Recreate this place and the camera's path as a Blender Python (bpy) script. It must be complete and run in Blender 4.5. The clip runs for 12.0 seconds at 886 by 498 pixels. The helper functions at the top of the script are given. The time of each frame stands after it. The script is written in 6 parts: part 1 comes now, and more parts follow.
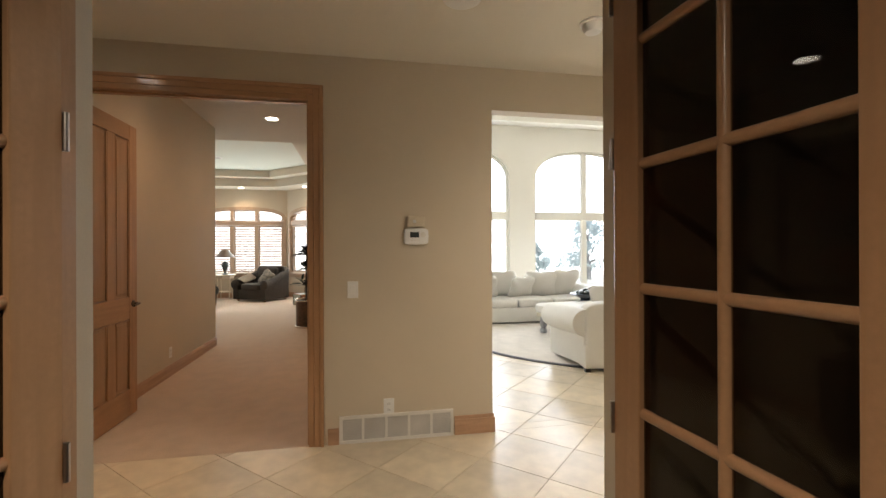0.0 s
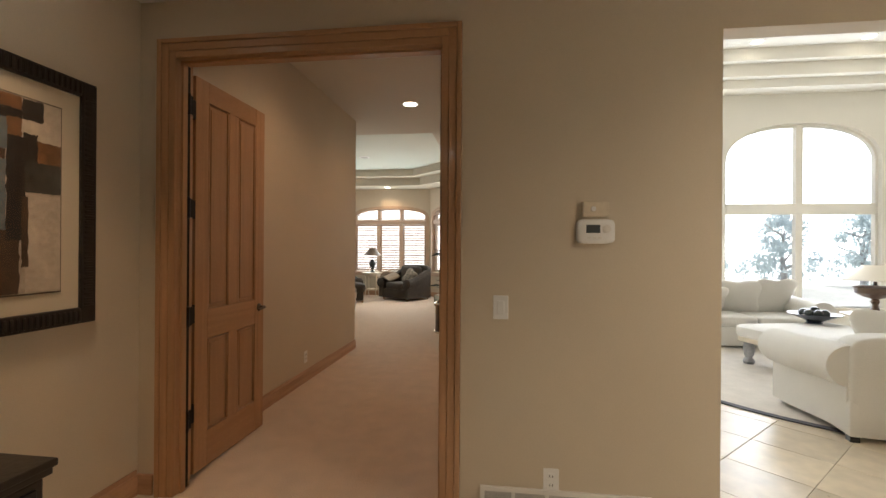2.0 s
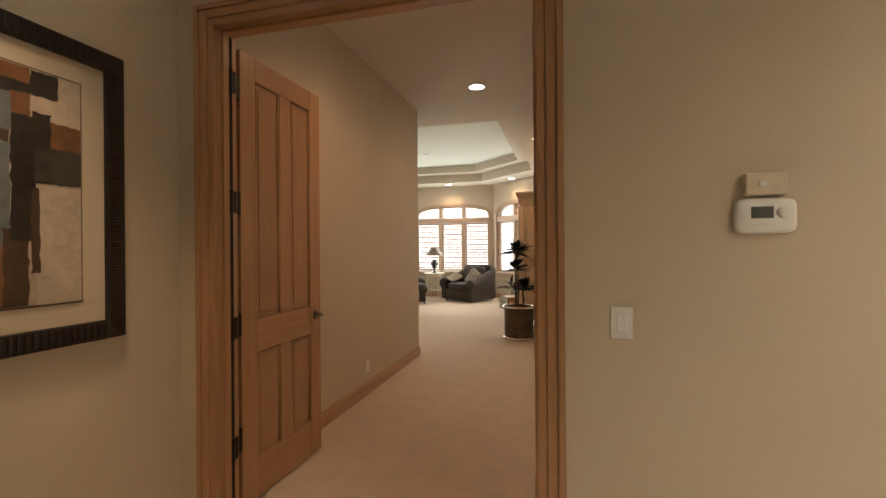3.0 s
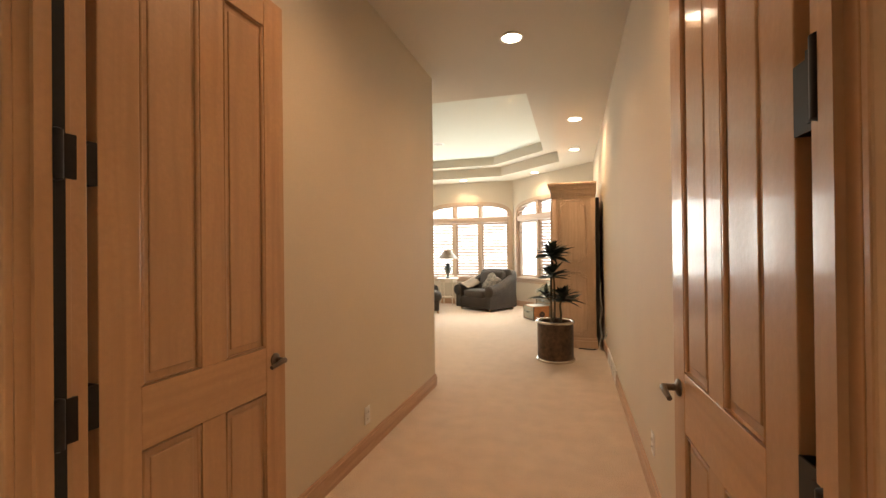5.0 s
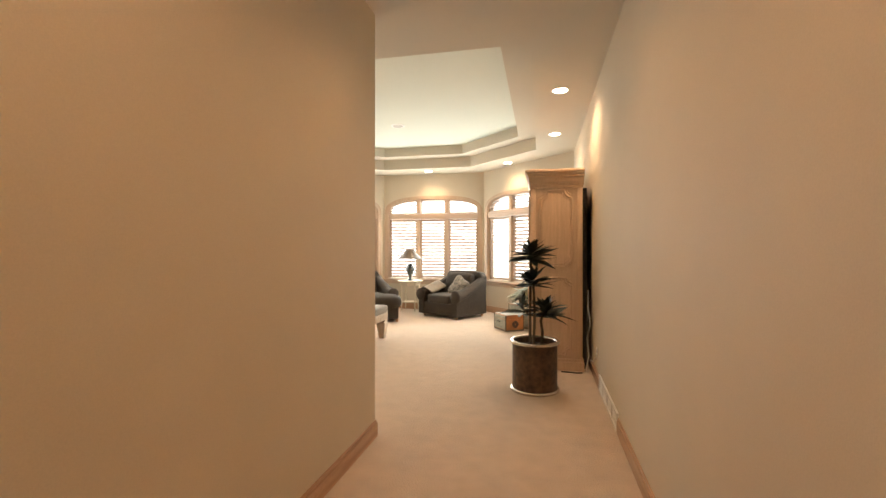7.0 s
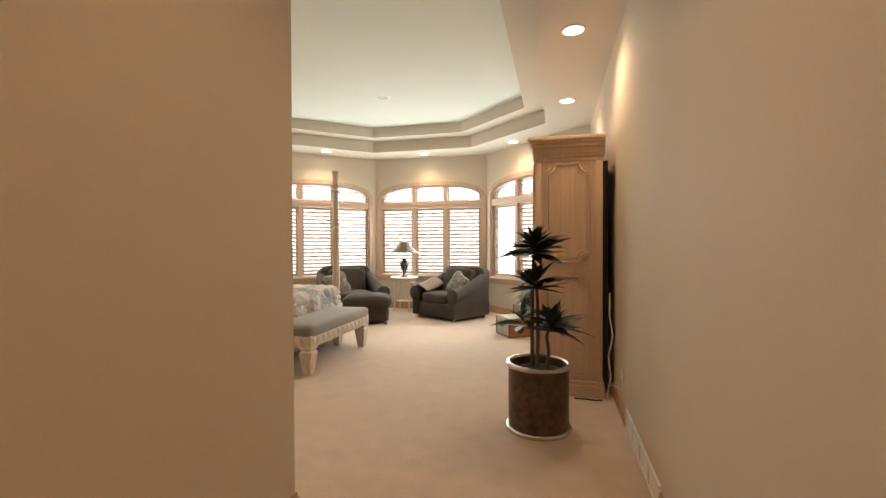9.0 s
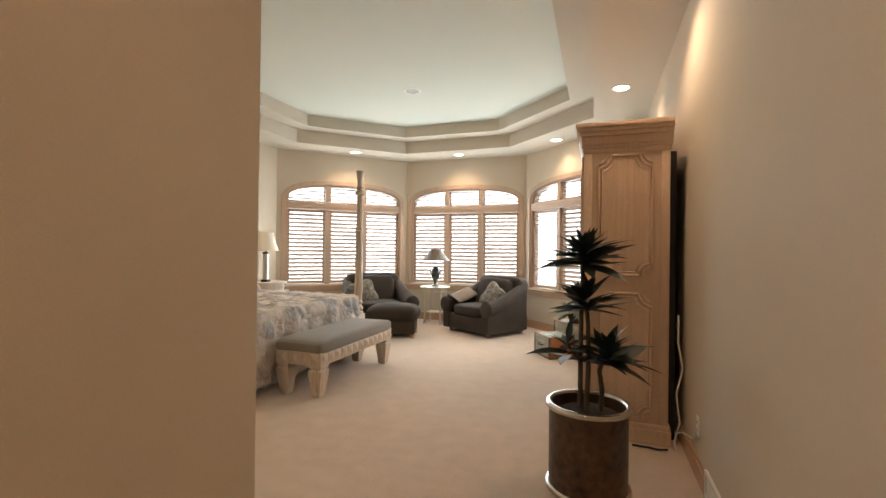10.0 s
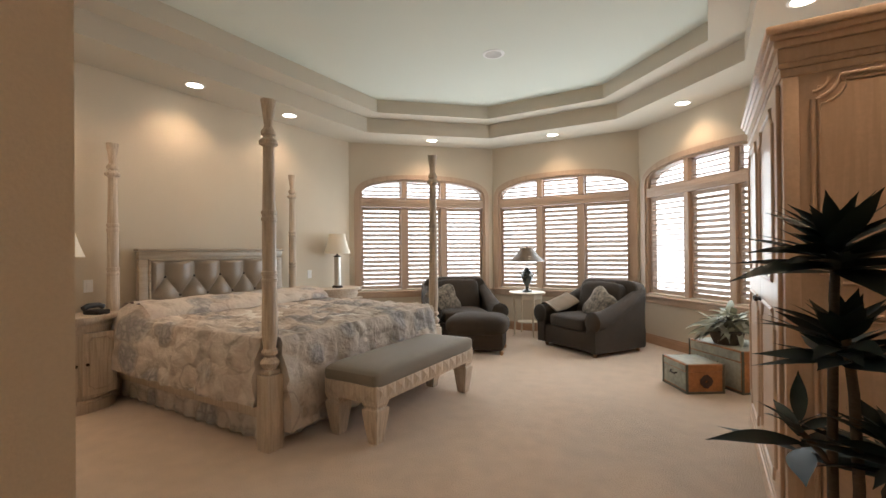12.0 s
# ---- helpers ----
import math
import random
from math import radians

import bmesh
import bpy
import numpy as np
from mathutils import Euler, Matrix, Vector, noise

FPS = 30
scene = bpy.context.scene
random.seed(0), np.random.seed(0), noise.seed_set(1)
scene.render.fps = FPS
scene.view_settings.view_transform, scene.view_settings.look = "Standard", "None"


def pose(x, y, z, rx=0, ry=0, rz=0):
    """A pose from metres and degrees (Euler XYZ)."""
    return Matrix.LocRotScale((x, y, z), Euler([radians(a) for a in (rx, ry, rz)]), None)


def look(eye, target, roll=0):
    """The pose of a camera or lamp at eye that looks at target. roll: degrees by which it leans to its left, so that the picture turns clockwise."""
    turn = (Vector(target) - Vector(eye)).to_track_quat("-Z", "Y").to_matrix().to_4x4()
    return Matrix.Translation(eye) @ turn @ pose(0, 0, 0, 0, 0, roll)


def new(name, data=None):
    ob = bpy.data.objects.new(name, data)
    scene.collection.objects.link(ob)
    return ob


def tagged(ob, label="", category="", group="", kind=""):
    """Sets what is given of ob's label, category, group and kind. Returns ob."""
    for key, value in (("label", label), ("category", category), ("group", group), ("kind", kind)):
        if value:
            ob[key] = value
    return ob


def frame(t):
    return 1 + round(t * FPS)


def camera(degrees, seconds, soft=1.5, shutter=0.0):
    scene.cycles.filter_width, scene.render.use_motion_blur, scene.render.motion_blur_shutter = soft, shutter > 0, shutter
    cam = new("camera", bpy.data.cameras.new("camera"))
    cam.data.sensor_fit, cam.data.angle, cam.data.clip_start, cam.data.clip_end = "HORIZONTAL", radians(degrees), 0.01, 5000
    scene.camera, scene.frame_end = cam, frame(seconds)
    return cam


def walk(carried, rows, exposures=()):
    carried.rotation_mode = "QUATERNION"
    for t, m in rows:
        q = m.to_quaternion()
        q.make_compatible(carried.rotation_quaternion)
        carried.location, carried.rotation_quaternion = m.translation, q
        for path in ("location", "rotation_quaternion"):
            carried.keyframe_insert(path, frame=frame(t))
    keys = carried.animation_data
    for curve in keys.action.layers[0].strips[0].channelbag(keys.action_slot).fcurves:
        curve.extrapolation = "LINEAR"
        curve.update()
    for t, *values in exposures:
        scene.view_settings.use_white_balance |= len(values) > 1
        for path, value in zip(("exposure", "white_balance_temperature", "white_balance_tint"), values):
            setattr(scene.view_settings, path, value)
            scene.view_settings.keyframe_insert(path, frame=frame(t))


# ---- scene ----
cam = camera(90.2, 12.0)
PATH = [
    (0, (0.017, 1.042, 1.337), (0.388, 3.007, 1.339), -0.2),
    (0.5, (0.054, 1.279, 1.337), (0.295, 3.264, 1.34), 0.1),
    (1, (0.064, 1.503, 1.33), (0.157, 3.501, 1.335), 0.3),
    (1.5, (0.029, 1.729, 1.348), (-0.047, 3.728, 1.342), 0.4),
    (2, (-0.031, 1.992, 1.342), (-0.291, 3.975, 1.342), 0.4),
    (2.5, (-0.129, 2.249, 1.334), (-0.533, 4.207, 1.331), 0.0),
    (3, (-0.233, 2.472, 1.33), (-0.755, 4.403, 1.328), -0.4),
    (3.5, (-0.351, 2.738, 1.337), (-0.938, 4.65, 1.349), -0.5),
    (5.5, (-0.716, 3.825, 1.333), (-1.247, 5.753, 1.339), -0.7),
    (6, (-0.763, 4.136, 1.337), (-1.237, 6.079, 1.339), -0.3),
    (6.5, (-0.788, 4.422, 1.332), (-1.231, 6.372, 1.336), 0.1),
    (7, (-0.801, 4.709, 1.355), (-1.234, 6.662, 1.356), 0.0),
    (9, (-0.744, 5.831, 1.334), (-1.236, 7.77, 1.306), -0.2),
    (9.5, (-0.75, 6.128, 1.33), (-1.315, 8.047, 1.315), 0.5),
    (10, (-0.821, 6.441, 1.321), (-1.48, 8.329, 1.329), 0.7),
    (10.5, (-0.895, 6.723, 1.315), (-1.653, 8.574, 1.337), 0.9),
    (11, (-0.992, 6.97, 1.317), (-1.839, 8.782, 1.337), 0.8),
    (11.5, (-1.093, 7.207, 1.314), (-2.026, 8.976, 1.326), 0.1),
    (12, (-1.199, 7.449, 1.311), (-2.225, 9.166, 1.321), -0.5),
]
walk(cam, [(t, look(eye, target, roll)) for t, eye, target, roll in PATH],
     exposures=[(0.0, 0.04, 5950, 9), (1.0, -0.10, 5850, 9), (2.5, -0.06, 6050, 9), (3.5, 0.36, 6350, 10), (5.5, 0.78, 6450, 10), (7.0, 0.70, 6450, 10), (9.0, 0.42, 6150, 10), (10.0, 0.18, 5850, 10), (12.0, -0.22, 5750, 11)])


# ---- world, exposure and daylight ----
world = bpy.data.worlds.new("sky")
scene.world = world
world.use_nodes = True
wn = world.node_tree.nodes
sky = wn.new("ShaderNodeTexSky")
sky.sky_type, sky.sun_disc = "NISHITA", False
sky.sun_elevation, sky.sun_rotation = radians(48), radians(200)
world.node_tree.links.new(sky.outputs["Color"], wn["Background"].inputs["Color"])
wn["Background"].inputs["Strength"].default_value = 0.15

sun = new("sun", bpy.data.lights.new("sun", "SUN"))
sun.data.energy, sun.data.angle, sun.data.color = 4.5, radians(0.6), (1, 0.95, 0.88)
sun.matrix_world = look((0, 0, 20), (0.4, 10, 0))

WARM = (1.0, 0.66, 0.38)


def window_light(name, place, facing, width, height, power, color=(0.97, 0.98, 1.0)):
    """The sky's light in a window's opening."""
    lamp = bpy.data.lights.new(name, "AREA")
    lamp.shape, lamp.size, lamp.size_y, lamp.energy, lamp.color = "RECTANGLE", width, height, power, color
    ob = new(name, lamp)
    ob.matrix_world = look(place, facing)
    return ob


def down_light(place, power, angle=150, color=WARM, blend=1.0, radius=0.07):
    lamp = bpy.data.lights.new("can_bulb", "SPOT")
    lamp.energy, lamp.spot_size, lamp.spot_blend, lamp.shadow_soft_size, lamp.color = power, radians(angle), blend, radius, color
    ob = new("can_bulb", lamp)
    ob.location = place
    return ob


# ---- plan ----
HALL_L, HALL_R = -1.972, -0.243          # hall's side walls
FRONT, FRONT_BACK = 4.164, 4.275          # wall with the double door
OFF_IN, OFF_OUT = 2.31, 2.45             # wall with the glazed doors
FOYER_L, FOYER_TOP = -1.985, 2.67
CEIL = 3.05                              # hall and bedroom
HEAD = -6.06                             # wall behind the bed
NEAR = 7.72                              # bedroom's near wall
BAY = [(HEAD, 12.69), (-4.34, 14.38), (-2.03, 14.39), (HALL_R, 12.625)]
LIV_L, LIV_BACK, LIV_TOP = 0.35, 10.1, 3.99

BAY_POWER, LIV_POWER = 36, 115
for (ax, ay), (bx, by) in zip(BAY[:-1], BAY[1:]):
    mx, my = (ax + bx) / 2, (ay + by) / 2
    nx, ny = -(by - ay), bx - ax
    ln = math.hypot(nx, ny)
    nx, ny = nx / ln, ny / ln
    window_light("window_daylight", (mx - nx * 0.035, my - ny * 0.035, 1.56), (mx - nx, my - ny, 1.56), 2.0, 1.65, BAY_POWER, (0.97, 1.0, 0.92))
for wx in (1.99, 4.96, 7.86):
    window_light("window_daylight", (wx, LIV_BACK - 0.07, 1.9), (wx, LIV_BACK - 1, 1.9), 2.3, 2.8, LIV_POWER)

CAN_SPOTS = []
# foyer can at x 1.6: strong and paler, standing in for living-room daylight
for place, power, angle in [((-1.60, 3.40, FOYER_TOP), 78, 76), ((1.6, 2.95, FOYER_TOP), 100, 150), ((-1.10, 5.40, CEIL), 46, 150), ((-1.10, 7.10, CEIL), 33, 140),
                            ((-0.6, 9.57, CEIL), 50, 145), ((-0.6, 11.40, CEIL), 28, 140), ((-1.43, 13.42, CEIL), 36, 128), ((-3.18, 14.0, CEIL), 40, 128),
                            ((-4.88, 13.30, CEIL), 42, 128), ((-5.72, 10.05, CEIL), 40, 132), ((-5.72, 11.25, CEIL), 32, 132), ((-5.72, 8.7, CEIL), 34, 132),
                            # unseen can, added to brighten the bed's near side and the carpet
                            ((-4.90, 8.07, CEIL), 55, 140),
                            ((-0.7, 0.5, 2.62), 280, 160)]:
    CAN_SPOTS.append(place)
    down_light((place[0], place[1], place[2] - 0.02), power, angle, (1.0, 0.57, 0.28) if 5 < place[1] < 8 else (1.0, 0.80, 0.58) if place[1] < 5 and place[0] > -1 else WARM, 0.75 if place[1] > 8.5 else 1.0)


# ---- materials ----
def mat(name, color, rough=0.6, metal=0.0, grain=40.0, vary=0.12, bump=0.0, blotch=3.0, coat=0.0, stretch=(1, 1, 1), spread=0.0, sheen=0.0, tint=None):
    """Base colour with fine grain and broad blotches, relief and, between pieces, a spread of value."""
    m = bpy.data.materials.new(name)
    m.use_nodes = True
    nt = m.node_tree
    n, l = nt.nodes, nt.links
    b = n["Principled BSDF"]
    b.inputs["Roughness"].default_value, b.inputs["Metallic"].default_value = rough, metal
    b.inputs["Coat Weight"].default_value = coat
    b.inputs["Coat Roughness"].default_value = 0.09
    b.inputs["Sheen Weight"].default_value = sheen
    tc = n.new("ShaderNodeTexCoord")
    mp = n.new("ShaderNodeMapping")
    mp.inputs["Scale"].default_value = stretch
    l.new(tc.outputs["Object"], mp.inputs["Vector"])
    fine, broad = n.new("ShaderNodeTexNoise"), n.new("ShaderNodeTexNoise")
    fine.inputs["Scale"].default_value, fine.inputs["Detail"].default_value = grain, 5
    broad.inputs["Scale"].default_value, broad.inputs["Detail"].default_value = blotch, 3
    l.new(mp.outputs["Vector"], fine.inputs["Vector"])
    l.new(mp.outputs["Vector"], broad.inputs["Vector"])
    mix = n.new("ShaderNodeMix")
    mix.data_type = "RGBA"
    c = Vector(color)
    t = Vector(tint) if tint else c * (1 + vary)
    mix.inputs["A"].default_value, mix.inputs["B"].default_value = (*(c * (1 - vary)), 1), (*t, 1)
    add = n.new("ShaderNodeMath")
    add.operation = "ADD"
    half = n.new("ShaderNodeMath")
    half.operation = "MULTIPLY_ADD"
    half.inputs[1].default_value, half.inputs[2].default_value = 0.5, 0.0
    l.new(fine.outputs["Fac"], add.inputs[0])
    l.new(broad.outputs["Fac"], add.inputs[1])
    l.new(add.outputs[0], half.inputs[0])
    ramp = n.new("ShaderNodeMapRange")
    ramp.inputs["From Min"].default_value, ramp.inputs["From Max"].default_value = 0.32, 0.68
    l.new(half.outputs[0], ramp.inputs["Value"])
    l.new(ramp.outputs[0], mix.inputs["Factor"])
    out = mix.outputs["Result"]
    if spread:
        info, hsv, sc = n.new("ShaderNodeObjectInfo"), n.new("ShaderNodeHueSaturation"), n.new("ShaderNodeMapRange")
        sc.inputs["To Min"].default_value, sc.inputs["To Max"].default_value = 1 - spread, 1 + spread
        l.new(info.outputs["Random"], sc.inputs["Value"])
        l.new(sc.outputs[0], hsv.inputs["Value"])
        l.new(out, hsv.inputs["Color"])
        out = hsv.outputs["Color"]
    l.new(out, b.inputs["Base Color"])
    rr = n.new("ShaderNodeMapRange")
    rr.inputs["To Min"].default_value, rr.inputs["To Max"].default_value = max(0.03, rough - 0.07), min(1, rough + 0.07)
    l.new(broad.outputs["Fac"], rr.inputs["Value"])
    l.new(rr.outputs[0], b.inputs["Roughness"])
    if bump:
        bp = n.new("ShaderNodeBump")
        bp.inputs["Strength"].default_value, bp.inputs["Distance"].default_value = bump, 0.01
        l.new(fine.outputs["Fac"], bp.inputs["Height"])
        l.new(bp.outputs["Normal"], b.inputs["Normal"])
    return m


def wood(name, dark, light, scale=1.0, rough=0.4, coat=0.25, along="Z", spread=0.06):
    """Long grain with rings along one axis."""
    m = mat(name, light, rough, 0, 60, 0.1, 0.06, 4, coat, spread=spread)
    n, l = m.node_tree.nodes, m.node_tree.links
    b = n["Principled BSDF"]
    tc = [x for x in n if x.type == "TEX_COORD"][0]
    mp = n.new("ShaderNodeMapping")
    s = {"X": (0.06, 1, 1), "Y": (1, 0.06, 1), "Z": (1, 1, 0.06)}[along]
    mp.inputs["Scale"].default_value = [scale * 26 * v for v in s]
    l.new(tc.outputs["Object"], mp.inputs["Vector"])
    g = n.new("ShaderNodeTexNoise")
    g.inputs["Scale"].default_value, g.inputs["Detail"].default_value, g.inputs["Distortion"].default_value = 1.0, 6, 0.6
    l.new(mp.outputs["Vector"], g.inputs["Vector"])
    mix = n.new("ShaderNodeMix")
    mix.data_type = "RGBA"
    mix.inputs["A"].default_value = (*dark, 1)
    old = b.inputs["Base Color"].links[0].from_socket
    l.new(old, mix.inputs["B"])
    r = n.new("ShaderNodeMapRange")
    r.inputs["From Min"].default_value, r.inputs["From Max"].default_value = 0.3, 0.6
    l.new(g.outputs["Fac"], r.inputs["Value"])
    l.new(r.outputs[0], mix.inputs["Factor"])
    l.new(mix.outputs["Result"], b.inputs["Base Color"])
    return m


def glow(name, color, strength):
    m = bpy.data.materials.new(name)
    m.use_nodes = True
    b = m.node_tree.nodes["Principled BSDF"]
    b.inputs["Base Color"].default_value = (*color, 1)
    b.inputs["Emission Color"].default_value, b.inputs["Emission Strength"].default_value = (*color, 1), strength
    return m


def glass(name, color=(1, 1, 1), rough=0.0):
    m = bpy.data.materials.new(name)
    m.use_nodes = True
    n, l = m.node_tree.nodes, m.node_tree.links
    n.remove(n["Principled BSDF"])
    tr, gl, lw, mx = n.new("ShaderNodeBsdfTransparent"), n.new("ShaderNodeBsdfGlossy"), n.new("ShaderNodeLayerWeight"), n.new("ShaderNodeMixShader")
    pw, fr = n.new("ShaderNodeMath"), n.new("ShaderNodeMath")
    pw.operation, fr.operation = "POWER", "MULTIPLY_ADD"
    pw.inputs[1].default_value, fr.inputs[1].default_value, fr.inputs[2].default_value = 5.0, 0.9, 0.022
    lw.inputs["Blend"].default_value = 0.5
    l.new(lw.outputs["Facing"], pw.inputs[0])
    l.new(pw.outputs[0], fr.inputs[0])
    tr.inputs["Color"].default_value = (*color, 1)
    gl.inputs["Roughness"].default_value = rough
    l.new(fr.outputs[0], mx.inputs["Fac"])
    l.new(tr.outputs[0], mx.inputs[1])
    l.new(gl.outputs[0], mx.inputs[2])
    l.new(mx.outputs[0], n["Material Output"].inputs["Surface"])
    return m


M_WALL = mat("beige_wall_paint", (0.605, 0.526, 0.41), 0.7, grain=190, vary=0.05, bump=0.07, blotch=1.6)
M_LWALL = mat("cream_wall_paint", (0.74, 0.71, 0.63), 0.75, grain=180, vary=0.03, bump=0.1, blotch=1.2)
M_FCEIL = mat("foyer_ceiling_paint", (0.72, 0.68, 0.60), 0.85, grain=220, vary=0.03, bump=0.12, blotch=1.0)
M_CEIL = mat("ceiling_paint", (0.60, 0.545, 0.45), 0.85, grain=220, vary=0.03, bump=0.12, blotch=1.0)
# pale green-white paint, with the green of bounced daylight put into it
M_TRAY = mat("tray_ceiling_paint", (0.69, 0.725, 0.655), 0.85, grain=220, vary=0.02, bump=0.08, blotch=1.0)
M_CARPET = mat("beige_carpet", (0.60, 0.468, 0.352), 0.95, grain=120, vary=0.12, bump=1.0, blotch=7, sheen=0.3)
M_TILE = mat("travertine_tile", (0.66, 0.57, 0.43), 0.30, grain=9, vary=0.15, bump=0.03, blotch=2.5, spread=0.09)
M_GROUT = mat("tile_grout", (0.68, 0.60, 0.48), 0.9, grain=90, vary=0.1, bump=0.2)
M_WOOD = wood("honey_maple", (0.40, 0.222, 0.109), (0.46, 0.262, 0.132), 1.0, 0.36, 0.36)
M_WOODX = wood("honey_maple_across", (0.40, 0.222, 0.109), (0.46, 0.262, 0.132), 1.0, 0.36, 0.36, "X")
M_WOODY = wood("honey_maple_along", (0.40, 0.222, 0.109), (0.46, 0.262, 0.132), 1.0, 0.36, 0.36, "Y")
M_PANEL = wood("maple_panel", (0.40, 0.228, 0.118), (0.435, 0.252, 0.132), 1.2, 0.38, 0.36)
M_BLEACH = wood("whitewashed_oak", (0.56, 0.392, 0.268), (0.615, 0.442, 0.312), 1.4, 0.45, 0.15)
M_WINWOOD = wood("window_maple", (0.46, 0.33, 0.235), (0.53, 0.39, 0.285), 1.0, 0.4, 0.15)
M_WINWOODX = wood("window_maple_across", (0.46, 0.33, 0.235), (0.53, 0.39, 0.285), 1.0, 0.4, 0.15, "X")
M_SLAT = mat("shutter_slat_paint", (0.47, 0.37, 0.29), 0.45, grain=60, vary=0.05, spread=0.03)
M_BASE = wood("baseboard_maple", (0.38, 0.22, 0.13), (0.50, 0.31, 0.19), 1.0, 0.35, 0.25, "Y")
M_BASEX = wood("baseboard_maple_across", (0.38, 0.22, 0.13), (0.50, 0.31, 0.19), 1.0, 0.35, 0.25, "X")
M_BRONZE = mat("dark_bronze", (0.05, 0.04, 0.035), 0.38, 0.9, grain=60, vary=0.2)
M_HINGE = mat("black_oiled_bronze", (0.018, 0.015, 0.013), 0.45, 0.6, grain=60, vary=0.2)
M_NICKEL = mat("brushed_nickel", (0.55, 0.52, 0.48), 0.3, 1.0, grain=90, vary=0.08)
M_PEWTER = mat("aged_pewter", (0.17, 0.145, 0.12), 0.35, 1.0, grain=90, vary=0.15)
# near-black for the shaded gap between jamb and door leaf
M_RUBBER = mat("door_gap_shade", (0.012, 0.011, 0.010), 0.9, grain=90, vary=0.2)
M_STEEL = mat("polished_pewter", (0.62, 0.58, 0.53), 0.22, 1.0, grain=50, vary=0.1)
M_WHITE = mat("white_plastic", (0.82, 0.82, 0.81), 0.4, grain=60, vary=0.02)
M_VENTW = mat("white_enamel", (0.76, 0.74, 0.70), 0.35, grain=60, vary=0.03)
M_VENTG = mat("vent_mesh", (0.52, 0.505, 0.485), 0.6, grain=300, vary=0.3)
M_LCD = mat("display_glass", (0.07, 0.08, 0.08), 0.15, grain=60, vary=0.05)
M_BLACK = mat("black_frame_lacquer", (0.016, 0.013, 0.011), 0.35, grain=40, vary=0.3, bump=0.2, coat=0.2)
M_MAT = mat("picture_mat", (0.62, 0.55, 0.42), 0.85, grain=200, vary=0.03)
M_BULB = glow("lit_bulb", (1.0, 0.86, 0.66), 14)
M_TRIMW = mat("can_trim_white", (0.80, 0.76, 0.70), 0.4, grain=60, vary=0.02)
M_GLASS = glass("clear_glass")
# clear door panes, tinted so the dark room behind them shows darker
M_DGLASS = glass("darkened_clear_glass", (0.50, 0.47, 0.44))
# dark wood taken near black: the dim study's darkness is in the colour
M_DARK = mat("dim_study_dark_wood", (0.028, 0.018, 0.012), 0.5, grain=20, vary=0.3, blotch=3)
M_CHAIR = mat("olive_brown_chenille", (0.038, 0.027, 0.018), 0.92, grain=220, vary=0.35, bump=0.5, blotch=5)
M_PILLOW = mat("taupe_pillow_cloth", (0.15, 0.125, 0.095), 0.9, grain=30, vary=0.8, bump=0.4, blotch=14)
M_THROW = mat("tan_throw_cloth", (0.24, 0.19, 0.14), 0.95, grain=150, vary=0.2, bump=0.6)
M_BENCH = mat("sage_grey_velvet", (0.19, 0.165, 0.13), 0.75, grain=120, vary=0.1, bump=0.25, blotch=3, sheen=0.2)
M_POSTW = wood("pickled_oak", (0.44, 0.35, 0.26), (0.58, 0.48, 0.375), 2.0, 0.5, 0.08)
M_TAUPE = wood("silver_taupe_wood", (0.30, 0.24, 0.175), (0.40, 0.325, 0.24), 1.6, 0.35, 0.2, "Y")
M_LEATHER = mat("pewter_leather", (0.25, 0.20, 0.15), 0.32, grain=120, vary=0.1, bump=0.15, blotch=3)
M_DGREEN = mat("dark_green_leaf", (0.018, 0.032, 0.026), 0.52, grain=20, vary=0.3, blotch=6, spread=0.25)
M_CANE = mat("plant_cane", (0.10, 0.075, 0.05), 0.8, grain=60, vary=0.3, bump=0.4, stretch=(1, 1, 4))
M_SOIL = mat("moss_and_soil", (0.05, 0.035, 0.025), 0.95, grain=60, vary=0.5, bump=1.0)
M_POT = mat("mottled_bronze_pot", (0.062, 0.036, 0.023), 0.4, 0.2, grain=26, vary=0.6, bump=0.25, blotch=7, tint=(0.14, 0.08, 0.045))
M_SOFA = mat("ivory_sofa_cloth", (0.69, 0.665, 0.61), 0.9, grain=150, vary=0.05, bump=0.35, sheen=0.2)
# grey that carries the shade on the backlit window sofa
M_GSOFA = mat("backlit_grey_sofa_cloth", (0.33, 0.325, 0.32), 0.9, grain=150, vary=0.07, bump=0.35)
M_CARVED = mat("grey_carved_wood", (0.30, 0.30, 0.31), 0.5, grain=50, vary=0.2, bump=0.2, blotch=9)
M_RUG = mat("cream_rug", (0.62, 0.57, 0.50), 0.95, grain=110, vary=0.12, bump=0.5, blotch=6)
M_RUGB = mat("dark_rug_border", (0.10, 0.10, 0.115), 0.95, grain=110, vary=0.2, bump=0.5)
M_SHADEW = mat("white_lampshade", (0.74, 0.68, 0.57), 0.8, grain=200, vary=0.04)
M_SHADEB = mat("bronze_silk_shade", (0.085, 0.055, 0.03), 0.4, grain=120, vary=0.15, stretch=(1, 1, 0.1))
M_BROWN = mat("dark_brown_carved_wood", (0.10, 0.06, 0.035), 0.45, grain=40, vary=0.3, bump=0.2)
M_URN = mat("dark_glazed_urn", (0.035, 0.04, 0.036), 0.2, grain=20, vary=0.5, blotch=8, coat=0.4)
M_CREAM = mat("cream_painted_wood", (0.66, 0.58, 0.45), 0.45, grain=40, vary=0.08, bump=0.05, blotch=5)
M_CHEST = mat("rust_painted_trunk", (0.36, 0.15, 0.05), 0.55, grain=30, vary=0.3, bump=0.15, blotch=5)
